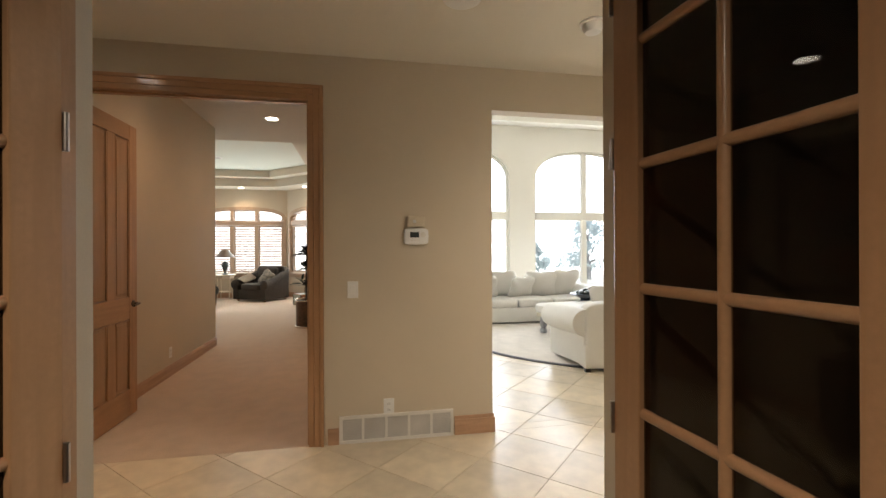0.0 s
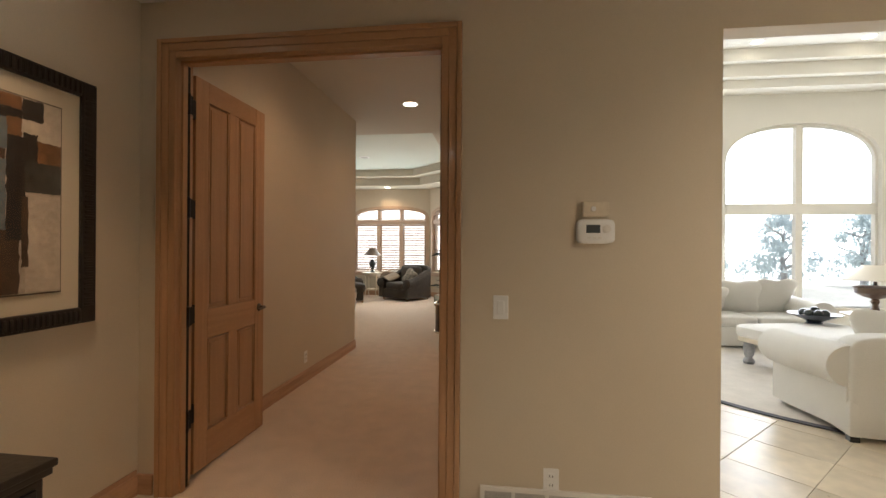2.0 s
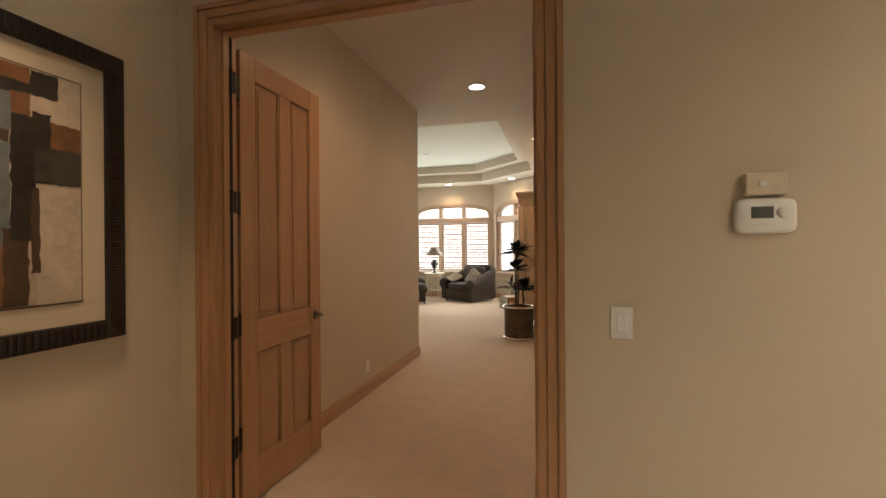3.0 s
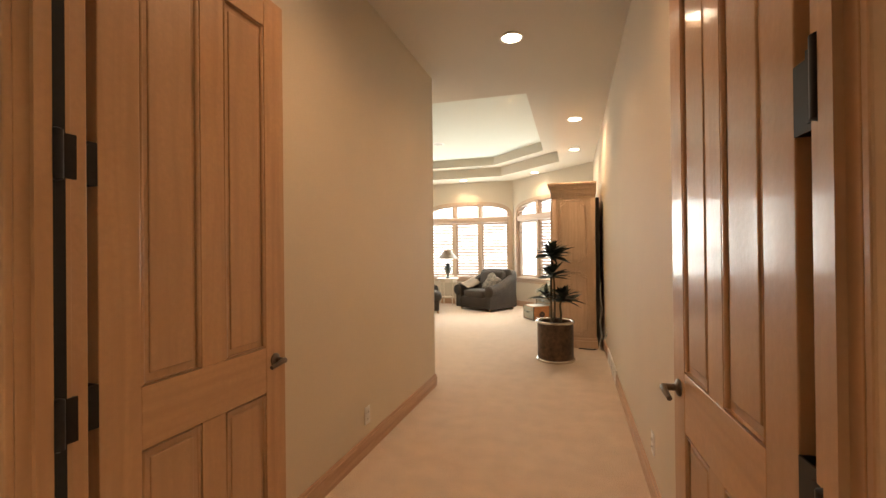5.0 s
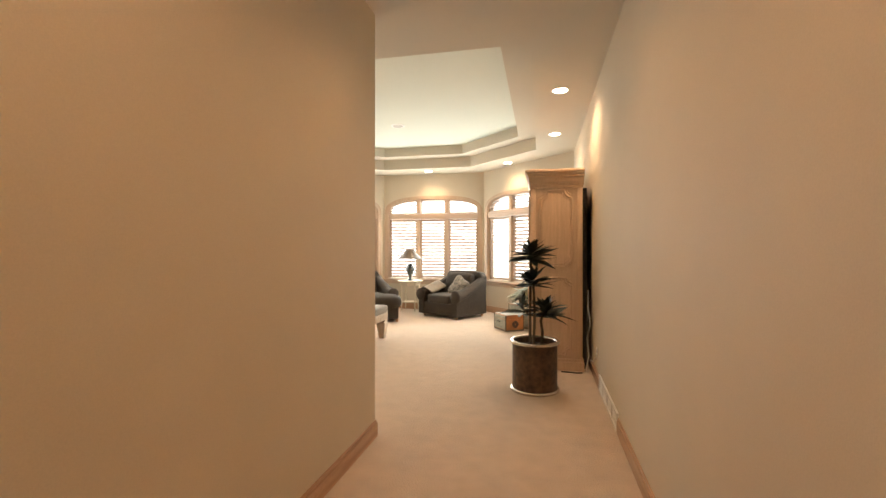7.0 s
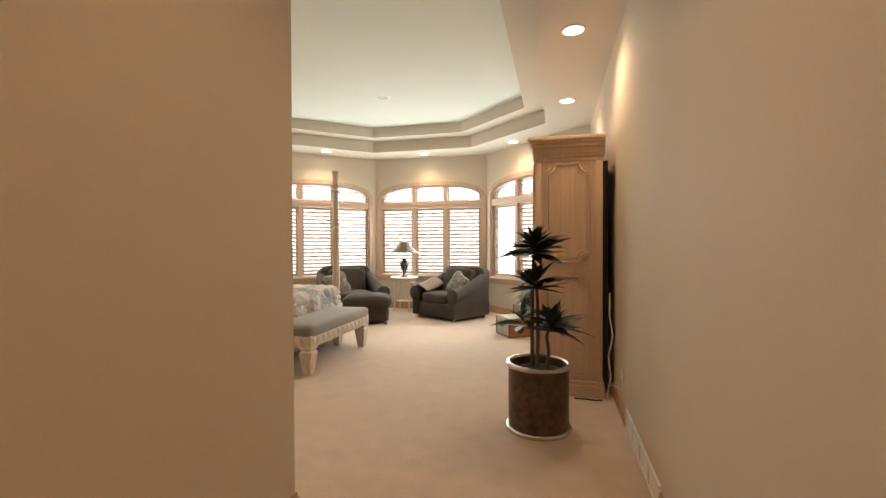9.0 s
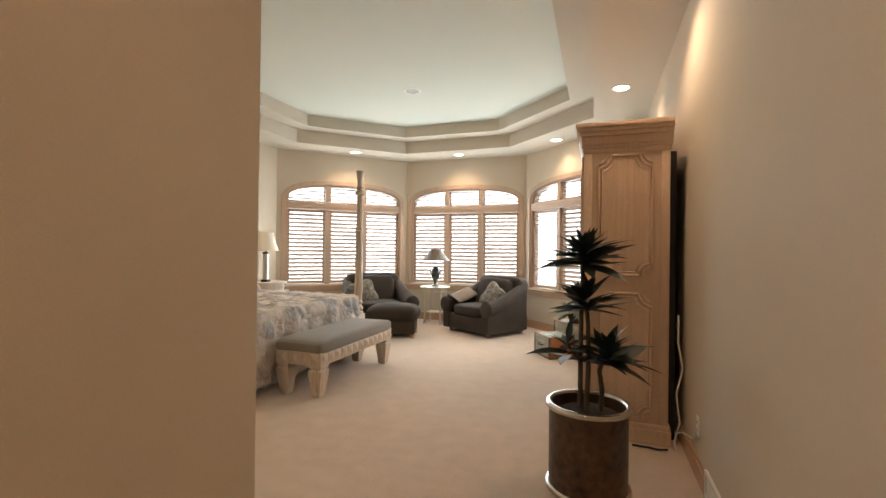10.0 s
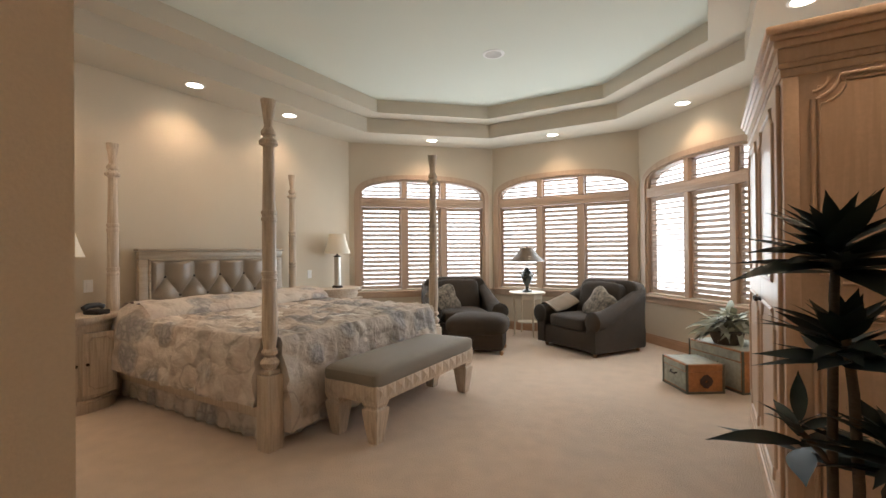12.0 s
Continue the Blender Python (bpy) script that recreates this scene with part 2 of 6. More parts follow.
M_CHESTG = mat("faded_green_trunk", (0.33, 0.32, 0.25), 0.6, grain=24, vary=0.25, bump=0.15, blotch=6)
M_CHESTB = mat("trunk_edging", (0.10, 0.09, 0.06), 0.55, grain=30, vary=0.3, bump=0.15)
M_MOTIF = mat("dark_painted_motif", (0.05, 0.025, 0.015), 0.6, grain=30, vary=0.3)
M_CORD = mat("white_cord", (0.72, 0.70, 0.66), 0.5, grain=50, vary=0.02)
M_CABLE = mat("black_cable", (0.02, 0.02, 0.022), 0.5, grain=50, vary=0.1)
# leaf colour and translucency raised: the outdoor glare is put into them
M_LEAFOUT = mat("glare_paled_leaf", (0.38, 0.43, 0.43), 0.6, grain=10, vary=0.2, blotch=2)
_n = M_LEAFOUT.node_tree.nodes
_t, _m = _n.new("ShaderNodeBsdfTranslucent"), _n.new("ShaderNodeMixShader")
_t.inputs["Color"].default_value, _m.inputs["Fac"].default_value = (0.66, 0.72, 0.72, 1), 0.6
M_LEAFOUT.node_tree.links.new(_n["Principled BSDF"].outputs[0], _m.inputs[1])
M_LEAFOUT.node_tree.links.new(_t.outputs[0], _m.inputs[2])
M_LEAFOUT.node_tree.links.new(_m.outputs[0], _n["Material Output"].inputs["Surface"])
# bark lightened for the same glare as the leaves
M_BARK = mat("glare_paled_bark", (0.34, 0.33, 0.31), 0.9, grain=12, vary=0.3, bump=0.6)
M_LAWN = mat("pale_terrace_stone", (0.46, 0.44, 0.38), 0.9, grain=6, vary=0.15, bump=0.3, blotch=0.3)
M_STUCCO = mat("outside_stucco", (0.6, 0.55, 0.46), 0.9, grain=80, vary=0.06, bump=0.3)
M_BLUE = mat("dark_blue_bowl", (0.02, 0.025, 0.045), 0.25, grain=20, vary=0.2, coat=0.4)
M_PLANTER = mat("pale_green_leaf", (0.27, 0.28, 0.21), 0.6, grain=14, vary=0.4, blotch=8, spread=0.35)
M_BASKET = mat("dark_wicker", (0.06, 0.045, 0.03), 0.8, grain=70, vary=0.5, bump=0.9, stretch=(1, 1, 3))


def floral(name):
    """Quilted cotton with grey-blue and sand-coloured flowers on cream."""
    m = mat(name, (0.58, 0.52, 0.46), 0.85, grain=220, vary=0.04, bump=0.25)
    n, l = m.node_tree.nodes, m.node_tree.links
    b = n["Principled BSDF"]
    tc = [x for x in n if x.type == "TEX_COORD"][0]
    warp = n.new("ShaderNodeTexNoise")
    warp.inputs["Scale"].default_value, warp.inputs["Detail"].default_value = 5, 3
    l.new(tc.outputs["Object"], warp.inputs["Vector"])
    ad = n.new("ShaderNodeVectorMath")
    ad.operation = "MULTIPLY_ADD"
    ad.inputs[1].default_value = (0.16, 0.16, 0.16)
    l.new(warp.outputs["Color"], ad.inputs[0])
    l.new(tc.outputs["Object"], ad.inputs[2])
    prev = b.inputs["Base Color"].links[0].from_socket

    def node(kind, **values):
        k = n.new(kind)
        for key, value in values.items():
            k.inputs[key].default_value = value
        return k

    def cells(scale, feature="F1"):
        v = node("ShaderNodeTexVoronoi", Scale=scale)
        v.feature = feature
        l.new(ad.outputs[0], v.inputs["Vector"])
        return v

    def band(socket, lo, hi, amount=1.0):
        r = n.new("ShaderNodeMapRange")
        r.inputs["From Min"].default_value, r.inputs["From Max"].default_value, r.inputs["To Max"].default_value = lo, hi, amount
        l.new(socket, r.inputs["Value"])
        return r.outputs[0]

    def times(p, q):
        k = n.new("ShaderNodeMath")
        k.operation = "MULTIPLY"
        l.new(p, k.inputs[0])
        l.new(q, k.inputs[1])
        return k.outputs[0]

    def over(base, color, mask):
        mx = n.new("ShaderNodeMix")
        mx.data_type = "RGBA"
        mx.inputs["B"].default_value = (*color, 1)
        l.new(base, mx.inputs["A"])
        l.new(mask, mx.inputs["Factor"])
        return mx.outputs["Result"]

    blush = node("ShaderNodeTexNoise", Scale=3.2, Detail=3)
    l.new(tc.outputs["Object"], blush.inputs["Vector"])
    prev = over(prev, (0.47, 0.385, 0.33), band(blush.outputs["Fac"], 0.46, 0.66, 0.75))
    big, petal, leaf = cells(3.3), cells(15, "DISTANCE_TO_EDGE"), cells(6.5)
    for source, near, far, pick, color, amount in ((leaf, 0.20, 0.42, 0.45, (0.36, 0.31, 0.25), 0.7), (big, 0.34, 0.46, 0.40, (0.285, 0.28, 0.285), 0.8)):
        part_of = times(band(source.outputs["Distance"], far, near, amount), band(source.outputs["Color"], pick, pick + 0.04))
        prev = over(prev, color, part_of)
        lines = times(part_of, band(petal.outputs["Distance"], 0.10, 0.02, 0.45))
        prev = over(prev, (0.17, 0.165, 0.165), lines)
        pale = times(part_of, band(petal.outputs["Distance"], 0.18, 0.36, 0.8))
        prev = over(prev, (0.52, 0.49, 0.46), pale)
    rim = times(band(big.outputs["Distance"], 0.50, 0.44), band(big.outputs["Distance"], 0.40, 0.44, 0.5))
    prev = over(prev, (0.25, 0.22, 0.19), rim)
    l.new(prev, b.inputs["Base Color"])
    crinkle = node("ShaderNodeTexNoise", Scale=26.0, Detail=4)
    l.new(ad.outputs[0], crinkle.inputs["Vector"])
    bp = n.new("ShaderNodeBump")
    bp.inputs["Strength"].default_value, bp.inputs["Distance"].default_value = 0.6, 0.02
    l.new(crinkle.outputs["Fac"], bp.inputs["Height"])
    l.new(bp.outputs["Normal"], b.inputs["Normal"])
    return m


M_QUILT = floral("floral_quilt")


# ---- mesh helpers ----
def box(bm, x0, x1, y0, y1, z0, z1, bevel=0.0, m=None):
    v = [bm.verts.new((x, y, z)) for z in (z0, z1) for x, y in ((x0, y0), (x1, y0), (x1, y1), (x0, y1))]
    fs = [bm.faces.new([v[i] for i in q]) for q in ((3, 2, 1, 0), (4, 5, 6, 7), (0, 1, 5, 4), (1, 2, 6, 5), (2, 3, 7, 6), (3, 0, 4, 7))]
    if bevel:
        r = bmesh.ops.bevel(bm, geom=list({e for f in fs for e in f.edges}), offset=bevel, segments=2, affect="EDGES", profile=0.5)
        v = list({w for f in r["faces"] for w in f.verts} | {w for w in v if w.is_valid})
    if m:
        for w in v:
            w.co = m @ w.co
    return v


def prism(bm, poly, z0, z1):
    """A flat polygon (counter-clockwise) raised from z0 to z1."""
    lo = [bm.verts.new((x, y, z0)) for x, y in poly]
    hi = [bm.verts.new((x, y, z1)) for x, y in poly]
    bm.faces.new(lo[::-1])
    bm.faces.new(hi)
    for i in range(len(poly)):
        j = (i + 1) % len(poly)
        bm.faces.new((lo[i], lo[j], hi[j], hi[i]))
    return lo + hi


def lathe(bm, profile, seg=24, m=None, flute=None):
    """Turn (radius, height) pairs about z; flute(a, z) scales the radius."""
    rings = []
    for r, z in profile:
        if r < 1e-5:
            rings.append([bm.verts.new((0, 0, z))])
            continue
        ring = []
        for i in range(seg):
            a = 2 * math.pi * i / seg
            k = r * (flute(a, z) if flute else 1)
            ring.append(bm.verts.new((k * math.cos(a), k * math.sin(a), z)))
        rings.append(ring)
    for a, b in zip(rings[:-1], rings[1:]):
        for i in range(seg):
            j = (i + 1) % seg
            if len(a) == 1 and len(b) == 1:
                continue
            if len(a) == 1:
                bm.faces.new((a[0], b[j], b[i]))
            elif len(b) == 1:
                bm.faces.new((a[i], a[j], b[0]))
            else:
                bm.faces.new((a[i], a[j], b[j], b[i]))
    (r0, z0), (r1, z1) = profile[0], profile[-1]
    if math.hypot(r0 - r1, z0 - z1) < 0.02 and r0 > 0.02:      # a closed ring has no ends
        if len(rings[0]) == len(rings[-1]) and math.hypot(r0 - r1, z0 - z1) > 1e-6:
            for i in range(seg):
                j = (i + 1) % seg
                bm.faces.new((rings[-1][i], rings[-1][j], rings[0][j], rings[0][i]))
    else:
        if len(rings[0]) > 1:
            bm.faces.new(rings[0][::-1])
        if len(rings[-1]) > 1:
            bm.faces.new(rings[-1])
    vs = [v for r in rings for v in r]
    if m:
        for v in vs:
            v.co = m @ v.co
    return vs


def tube(bm, pts, r, seg=8, closed=False, taper=None):
    """A round rod along points."""
    pts = [Vector(p) for p in pts]
    n = len(pts)
    rings = []
    ref = Vector((0.13, 0.21, 0.97)).normalized()
    for i, p in enumerate(pts):
        if closed:
            d = pts[(i + 1) % n] - pts[i - 1]
        else:
            d = pts[min(i + 1, n - 1)] - pts[max(i - 1, 0)]
        d.normalize()
        a = d.cross(ref)
        if a.length < 0.05:
            a = d.cross(Vector((1, 0, 0)))
        a.normalize()
        b = d.cross(a)
        k = r * (taper(i / max(1, n - 1)) if taper else 1)
        rings.append([bm.verts.new(p + a * (k * math.cos(2 * math.pi * j / seg)) + b * (k * math.sin(2 * math.pi * j / seg))) for j in range(seg)])
    for i in range(n if closed else n - 1):
        a, b = rings[i], rings[(i + 1) % n]
        for j in range(seg):
            k = (j + 1) % seg
            bm.faces.new((a[j], a[k], b[k], b[j]))
    if not closed:
        bm.faces.new(rings[0][::-1])
        bm.faces.new(rings[-1])


def power(v, e):
    return math.copysign(abs(v) ** e, v)


def pillow(bm, a, b, c, e1=0.4, e2=0.4, nu=32, nv=16, m=None, wrinkle=0.0, seed=0.0):
    """A soft block: a superellipsoid of half sizes a, b, c."""
    rings = []
    for i in range(nv + 1):
        t = -math.pi / 2 + math.pi * i / nv
        if i in (0, nv):
            rings.append([bm.verts.new((0, 0, c * (1 if i else -1)))])
            continue
        ring = []
        for j in range(nu):
            u = 2 * math.pi * j / nu
            k = power(math.cos(t), e1)
            p = Vector((a * k * power(math.cos(u), e2), b * k * power(math.sin(u), e2), c * power(math.sin(t), e1)))
            if wrinkle:
                p *= 1 + wrinkle * noise.noise(p * 6 + Vector((seed, seed * 2, 0)))
            ring.append(bm.verts.new(p))
        rings.append(ring)
    for x, y in zip(rings[:-1], rings[1:]):
        for j in range(nu):
            k = (j + 1) % nu
            if len(x) == 1:
                bm.faces.new((x[0], y[k], y[j]))
            elif len(y) == 1:
                bm.faces.new((x[j], x[k], y[0]))
            else:
                bm.faces.new((x[j], x[k], y[k], y[j]))
    vs = [v for r in rings for v in r]
    if m:
        for v in vs:
            v.co = m @ v.co
    return vs


def finish(name, bm, material, smooth=False):
    bmesh.ops.recalc_face_normals(bm, faces=bm.faces)
    me = bpy.data.meshes.new(name)
    bm.to_mesh(me)
    bm.free()
    me.materials.append(material)
    if smooth:
        me.shade_smooth()
        me.set_sharp_from_angle(angle=radians(38))
    return me


def part(name, bm, material, parent, label="", smooth=False, m=None):
    ob = new(name, finish(name, bm, material, smooth))
    ob.parent = parent
    if m is not None:
        ob.matrix_local = m
    if label:
        tagged(ob, label)
    return ob


def piece(name, me, parent, m):
    """An object of its own on a shared mesh."""
    ob = new(name, me)
    ob.parent = parent
    ob.matrix_local = m
    return ob


def thing(name, label, category, m=None, group="", kind=""):
    ob = new(name)
    ob.empty_display_size = 0.1
    if m is not None:
        ob.matrix_world = m
    return tagged(ob, label, category, group, kind)


def setting(name, bm, material, label, category, smooth=False):
    return tagged(new(name, finish(name, bm, material, smooth)), label, category, "", "structure")


def boxes(*rows, bevel=0.0):
    bm = bmesh.new()
    for r in rows:
        box(bm, *r, bevel=bevel)
    return bm


I4 = Matrix.Identity(4)

# ---- structure: floors ----
LIV_R, FOY_R = 9.6, 5.2
setting("floor_foyer", boxes((-2.3, LIV_R, OFF_OUT - 0.14, FRONT, -0.12, -0.006), (LIV_L - 0.3, LIV_R, FRONT, LIV_BACK + 0.2, -0.12, -0.006)), M_GROUT, "pale travertine tiled floor laid on the diagonal", "floor")
setting("floor_carpet", boxes((HEAD - 0.2, HALL_R + 0.2, FRONT + 0.003, 14.7, -0.1, 0.0)), M_CARPET, "beige cut-pile carpet through hall and bedroom", "carpet")
setting("floor_office", boxes((-2.6, 3.2, -2.6, OFF_IN, -0.12, -0.002)), M_DARK, "study floor, the dim room's darkness put into its colour", "floor")
setting("ground", boxes((-300, 300, -300, 300, -0.5, -0.2)), M_LAWN, "pale sunlit stone ground outside the windows", "ground")

# ---- structure: walls ----
DOOR_L, DOOR_R, DOOR_H = -1.765, -0.325, 2.355
setting("wall_front", boxes(
    (FOYER_L - 0.2, DOOR_L - 0.02, FRONT, FRONT_BACK, -0.1, CEIL + 0.1),
    (DOOR_R + 0.02, 0.973, FRONT, FRONT_BACK, -0.1, CEIL + 0.1),
    (DOOR_L - 0.02, DOOR_R + 0.02, FRONT, FRONT_BACK, DOOR_H + 0.02, CEIL + 0.1)), M_WALL, "beige painted wall with a double doorway", "wall")
# opening is stretched out of view to x 4.9 to let in more daylight
setting("wall_living_opening", boxes(
    (0.973, 4.9, FRONT, FRONT_BACK, 2.36, 4.9), (4.9, LIV_R, FRONT, FRONT_BACK, -0.1, 4.9)), M_WALL, "beige wall over a wide cased opening", "wall")
setting("wall_foyer_west", boxes((FOYER_L - 0.2, FOYER_L, OFF_IN - 0.2, FRONT, -0.1, CEIL)), M_WALL, "beige foyer wall with a framed picture", "wall")
setting("wall_foyer_east", boxes((FOY_R, FOY_R + 0.15, OFF_IN, FRONT, -0.1, CEIL)), M_WALL, "plain beige wall closing the foyer", "wall")
setting("wall_office_north", boxes(
    (-2.6, -0.752, OFF_IN, 2.375, -0.1, 2.85), (0.88, FOY_R, OFF_IN, 2.375, -0.1, 2.85), (-0.752, 0.88, OFF_IN, 2.375, 2.475, 2.85),
    (-2.6, -0.723, 2.375, OFF_OUT, -0.1, 2.85), (0.852, FOY_R, 2.375, OFF_OUT, -0.1, 2.85), (-0.723, 0.852, 2.375, OFF_OUT, 2.447, 2.85)), M_WALL, "beige wall with a glazed double doorway", "wall")
setting("wall_office", boxes((-2.75, -2.6, -2.6, OFF_IN, -0.1, 2.8), (3.2, 3.35, -2.6, OFF_IN, -0.1, 2.8), (-2.75, 3.35, -2.75, -2.6, -0.1, 2.8)), M_DARK, "dark panelled study walls, the dim room's darkness in their colour", "wall")
setting("wall_hall_west", boxes((HALL_L - 0.16, HALL_L, FRONT_BACK, NEAR, -0.1, CEIL + 0.1)), M_WALL, "long beige hall wall", "wall")
setting("wall_hall_east", boxes((HALL_R, HALL_R + 0.16, FRONT_BACK, BAY[3][1] + 0.05, -0.1, CEIL + 0.1)), M_WALL, "long beige wall of hall and bedroom", "wall")
setting("wall_bedroom_south", boxes((HEAD - 0.16, HALL_L - 0.16, NEAR - 0.16, NEAR, -0.1, CEIL + 0.1)), M_WALL, "beige bedroom wall", "wall")
setting("wall_bedroom_west", boxes((HEAD - 0.16, HEAD, NEAR - 0.16, BAY[0][1], -0.1, CEIL + 0.1)), M_WALL, "beige bedroom wall behind the bed", "wall")
setting("wall_living_west", boxes((LIV_L - 0.15, LIV_L, FRONT_BACK, LIV_BACK + 0.2, -0.1, 5.0)), M_LWALL, "cream living room wall", "wall")
setting("wall_living_east", boxes((LIV_R, LIV_R + 0.15, FRONT, LIV_BACK + 0.2, -0.1, 5.0)), M_LWALL, "cream living room wall", "wall")


# ---- structure: ceilings ----
def offset(poly, d):
    """Shrink a counter-clockwise polygon by d."""
    out = []
    n = len(poly)
    for i in range(n):
        p0, p1, p2 = Vector(poly[i - 1]), Vector(poly[i]), Vector(poly[(i + 1) % n])
        a, b = (p1 - p0).normalized(), (p2 - p1).normalized()
        na, nb = Vector((-a.y, a.x)), Vector((-b.y, b.x))
        k = (na + nb) / (1 + na.dot(nb))
        out.append(tuple(p1 + k * d))
    return out


def ring(bm, outer, inner, z):
    a = [bm.verts.new((x, y, z)) for x, y in outer]
    b = [bm.verts.new((x, y, z)) for x, y in inner]
    for i in range(len(outer)):
        j = (i + 1) % len(outer)
        bm.faces.new((a[i], a[j], b[j], b[i]))


def riser(bm, poly, z0, z1):
    for i in range(len(poly)):
        (ax, ay), (bx, by) = poly[i], poly[(i + 1) % len(poly)]
        bm.faces.new([bm.verts.new(p) for p in ((ax, ay, z0), (bx, by, z0), (bx, by, z1), (ax, ay, z1))])


def cap(bm, poly, z):
    bm.faces.new([bm.verts.new((x, y, z)) for x, y in poly])


TRAY = [(-5.43, 8.42), (-0.88, 8.42), (-0.88, 12.38), (-2.21, 13.68), (-4.08, 13.68), (-5.43, 12.40)]
TRAY_IN = offset(TRAY, 0.29)
ROOM = [(HEAD - 0.1, NEAR - 0.1), (HALL_R + 0.1, NEAR - 0.1), (HALL_R + 0.1, BAY[3][1]), (BAY[2][0] + 0.04, 14.5), (BAY[1][0] - 0.04, 14.5), (HEAD - 0.1, BAY[0][1])]
bm = bmesh.new()
ring(bm, ROOM, TRAY, CEIL)
for poly, lo, hi in ((TRAY, CEIL, 3.26), (TRAY_IN, 3.26, 3.44)):
    riser(bm, poly, lo, hi)
ring(bm, TRAY, TRAY_IN, 3.26)
box(bm, HEAD - 0.2, HALL_R + 0.2, NEAR - 0.2, 14.8, 3.56, 3.62)
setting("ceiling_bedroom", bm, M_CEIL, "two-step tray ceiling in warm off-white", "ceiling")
bm = bmesh.new()
prism(bm, TRAY_IN, 3.44, 3.5)
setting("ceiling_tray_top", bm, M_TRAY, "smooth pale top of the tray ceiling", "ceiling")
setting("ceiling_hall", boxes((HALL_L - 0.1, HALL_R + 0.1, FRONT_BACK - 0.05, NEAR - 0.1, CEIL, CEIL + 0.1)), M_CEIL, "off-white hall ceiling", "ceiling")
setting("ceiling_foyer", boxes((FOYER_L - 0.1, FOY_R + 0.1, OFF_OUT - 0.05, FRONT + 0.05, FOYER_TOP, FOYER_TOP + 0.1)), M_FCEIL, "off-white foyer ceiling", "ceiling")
setting("ceiling_office", boxes((-2.7, 3.3, -2.7, OFF_IN + 0.05, 2.62, 2.72)), M_DARK, "study ceiling, the dim room's darkness put into its colour", "ceiling")
bm = bmesh.new()
LIV = [(LIV_L - 0.05, FRONT + 0.1), (LIV_R + 0.05, FRONT + 0.1), (LIV_R + 0.05, LIV_BACK + 0.05), (LIV_L - 0.05, LIV_BACK + 0.05)]
l1, l2, l3 = offset(LIV, 0.40), offset(LIV, 0.54), offset(LIV, 0.68)
for a, b, z in ((LIV, l1, 3.99), (l1, l2, 4.13), (l2, l3, 4.33)):
    ring(bm, a, b, z)
for p, lo, hi in ((l1, 3.99, 4.13), (l2, 4.13, 4.33), (l3, 4.33, 4.52)):
    riser(bm, p, lo, hi)
cap(bm, l3, 4.52)
box(bm, LIV_L - 0.1, LIV_R + 0.1, FRONT, LIV_BACK + 0.2, 4.9, 5.0)
setting("ceiling_living", bm, M_LWALL, "stepped cream tray ceiling of the living room", "ceiling")


# ---- structure: walls with arched windows ----
def arch_z(s, zs, zt, n):
    """Height of a flat arch at s in -1..1."""
    return zs + (zt - zs) * (1 - abs(s) ** n) ** (1 / n)


def arched_wall(bm, length, holes, height, thick, steps=28):
    """A wall along +x from the origin, its room side at y=0, with arched holes (u0, u1, sill, spring, top, n)."""
    u = 0.0
    for u0, u1, z0, zs, zt, n in holes:
        box(bm, u, u0, 0, thick, -0.1, height)
        box(bm, u0, u1, 0, thick, -0.1, z0)
        cols = [(-math.cos(math.pi * i / steps)) for i in range(steps + 1)]
        pts = [(u0 + (s + 1) / 2 * (u1 - u0), arch_z(max(-1, min(1, s)), zs, zt, n)) for s in cols]
        for y in (0, thick):
            lo = [bm.verts.new((x, y, z)) for x, z in pts]
            hi = [bm.verts.new((x, y, height)) for x, z in pts]
            for i in range(steps):
                bm.faces.new((lo[i], lo[i + 1], hi[i + 1], hi[i]))
        a = [bm.verts.new((x, 0, z)) for x, z in pts]
        b = [bm.verts.new((x, thick, z)) for x, z in pts]
        for i in range(steps):
            bm.faces.new((a[i], b[i], b[i + 1], a[i + 1]))
        u = u1
    box(bm, u, length, 0, thick, -0.1, height)


def arch_band(bm, u0, u1, z0, zs, zt, n, width, y0, y1, steps=40, foot=True):
    """A frame round an arched hole: its inner edge is the hole's, its outer edge is width further out."""
    mid, half = (u0 + u1) / 2, (u1 - u0) / 2
    inner = [(u0, z0)] + [(mid + half * -math.cos(math.pi * i / steps), arch_z(max(-1, min(1, -math.cos(math.pi * i / steps))), zs, zt, n)) for i in range(steps + 1)] + [(u1, z0)]
    outer = []
    for i, (x, z) in enumerate(inner):
        p0, p1 = inner[max(0, i - 1)], inner[min(len(inner) - 1, i + 1)]
        d = Vector((p1[0] - p0[0], p1[1] - p0[1])).normalized()
        outer.append((x - d.y * width, z + d.x * width))
    outer[0], outer[-1] = (u0 - width, z0), (u1 + width, z0)
    g = [[bm.verts.new((x, y, z)) for x, z in line] for line, y in ((inner, y0), (outer, y0), (outer, y1), (inner, y1))]
    for i in range(len(inner) - 1):
        for a, b in ((0, 1), (1, 2), (2, 3), (3, 0)):
            bm.faces.new((g[a][i], g[a][i + 1], g[b][i + 1], g[b][i]))
    for e in (0, -1):
        bm.faces.new([g[k][e] for k in range(4)])


def wall_pose(a, b):
    return pose(a[0], a[1], 0, 0, 0, math.degrees(math.atan2(b[1] - a[1], b[0] - a[0])))


SLAT = finish("slat", boxes((-0.5, 0.5, -0.036, 0.036, -0.0055, 0.0055), bevel=0.002), M_SLAT)


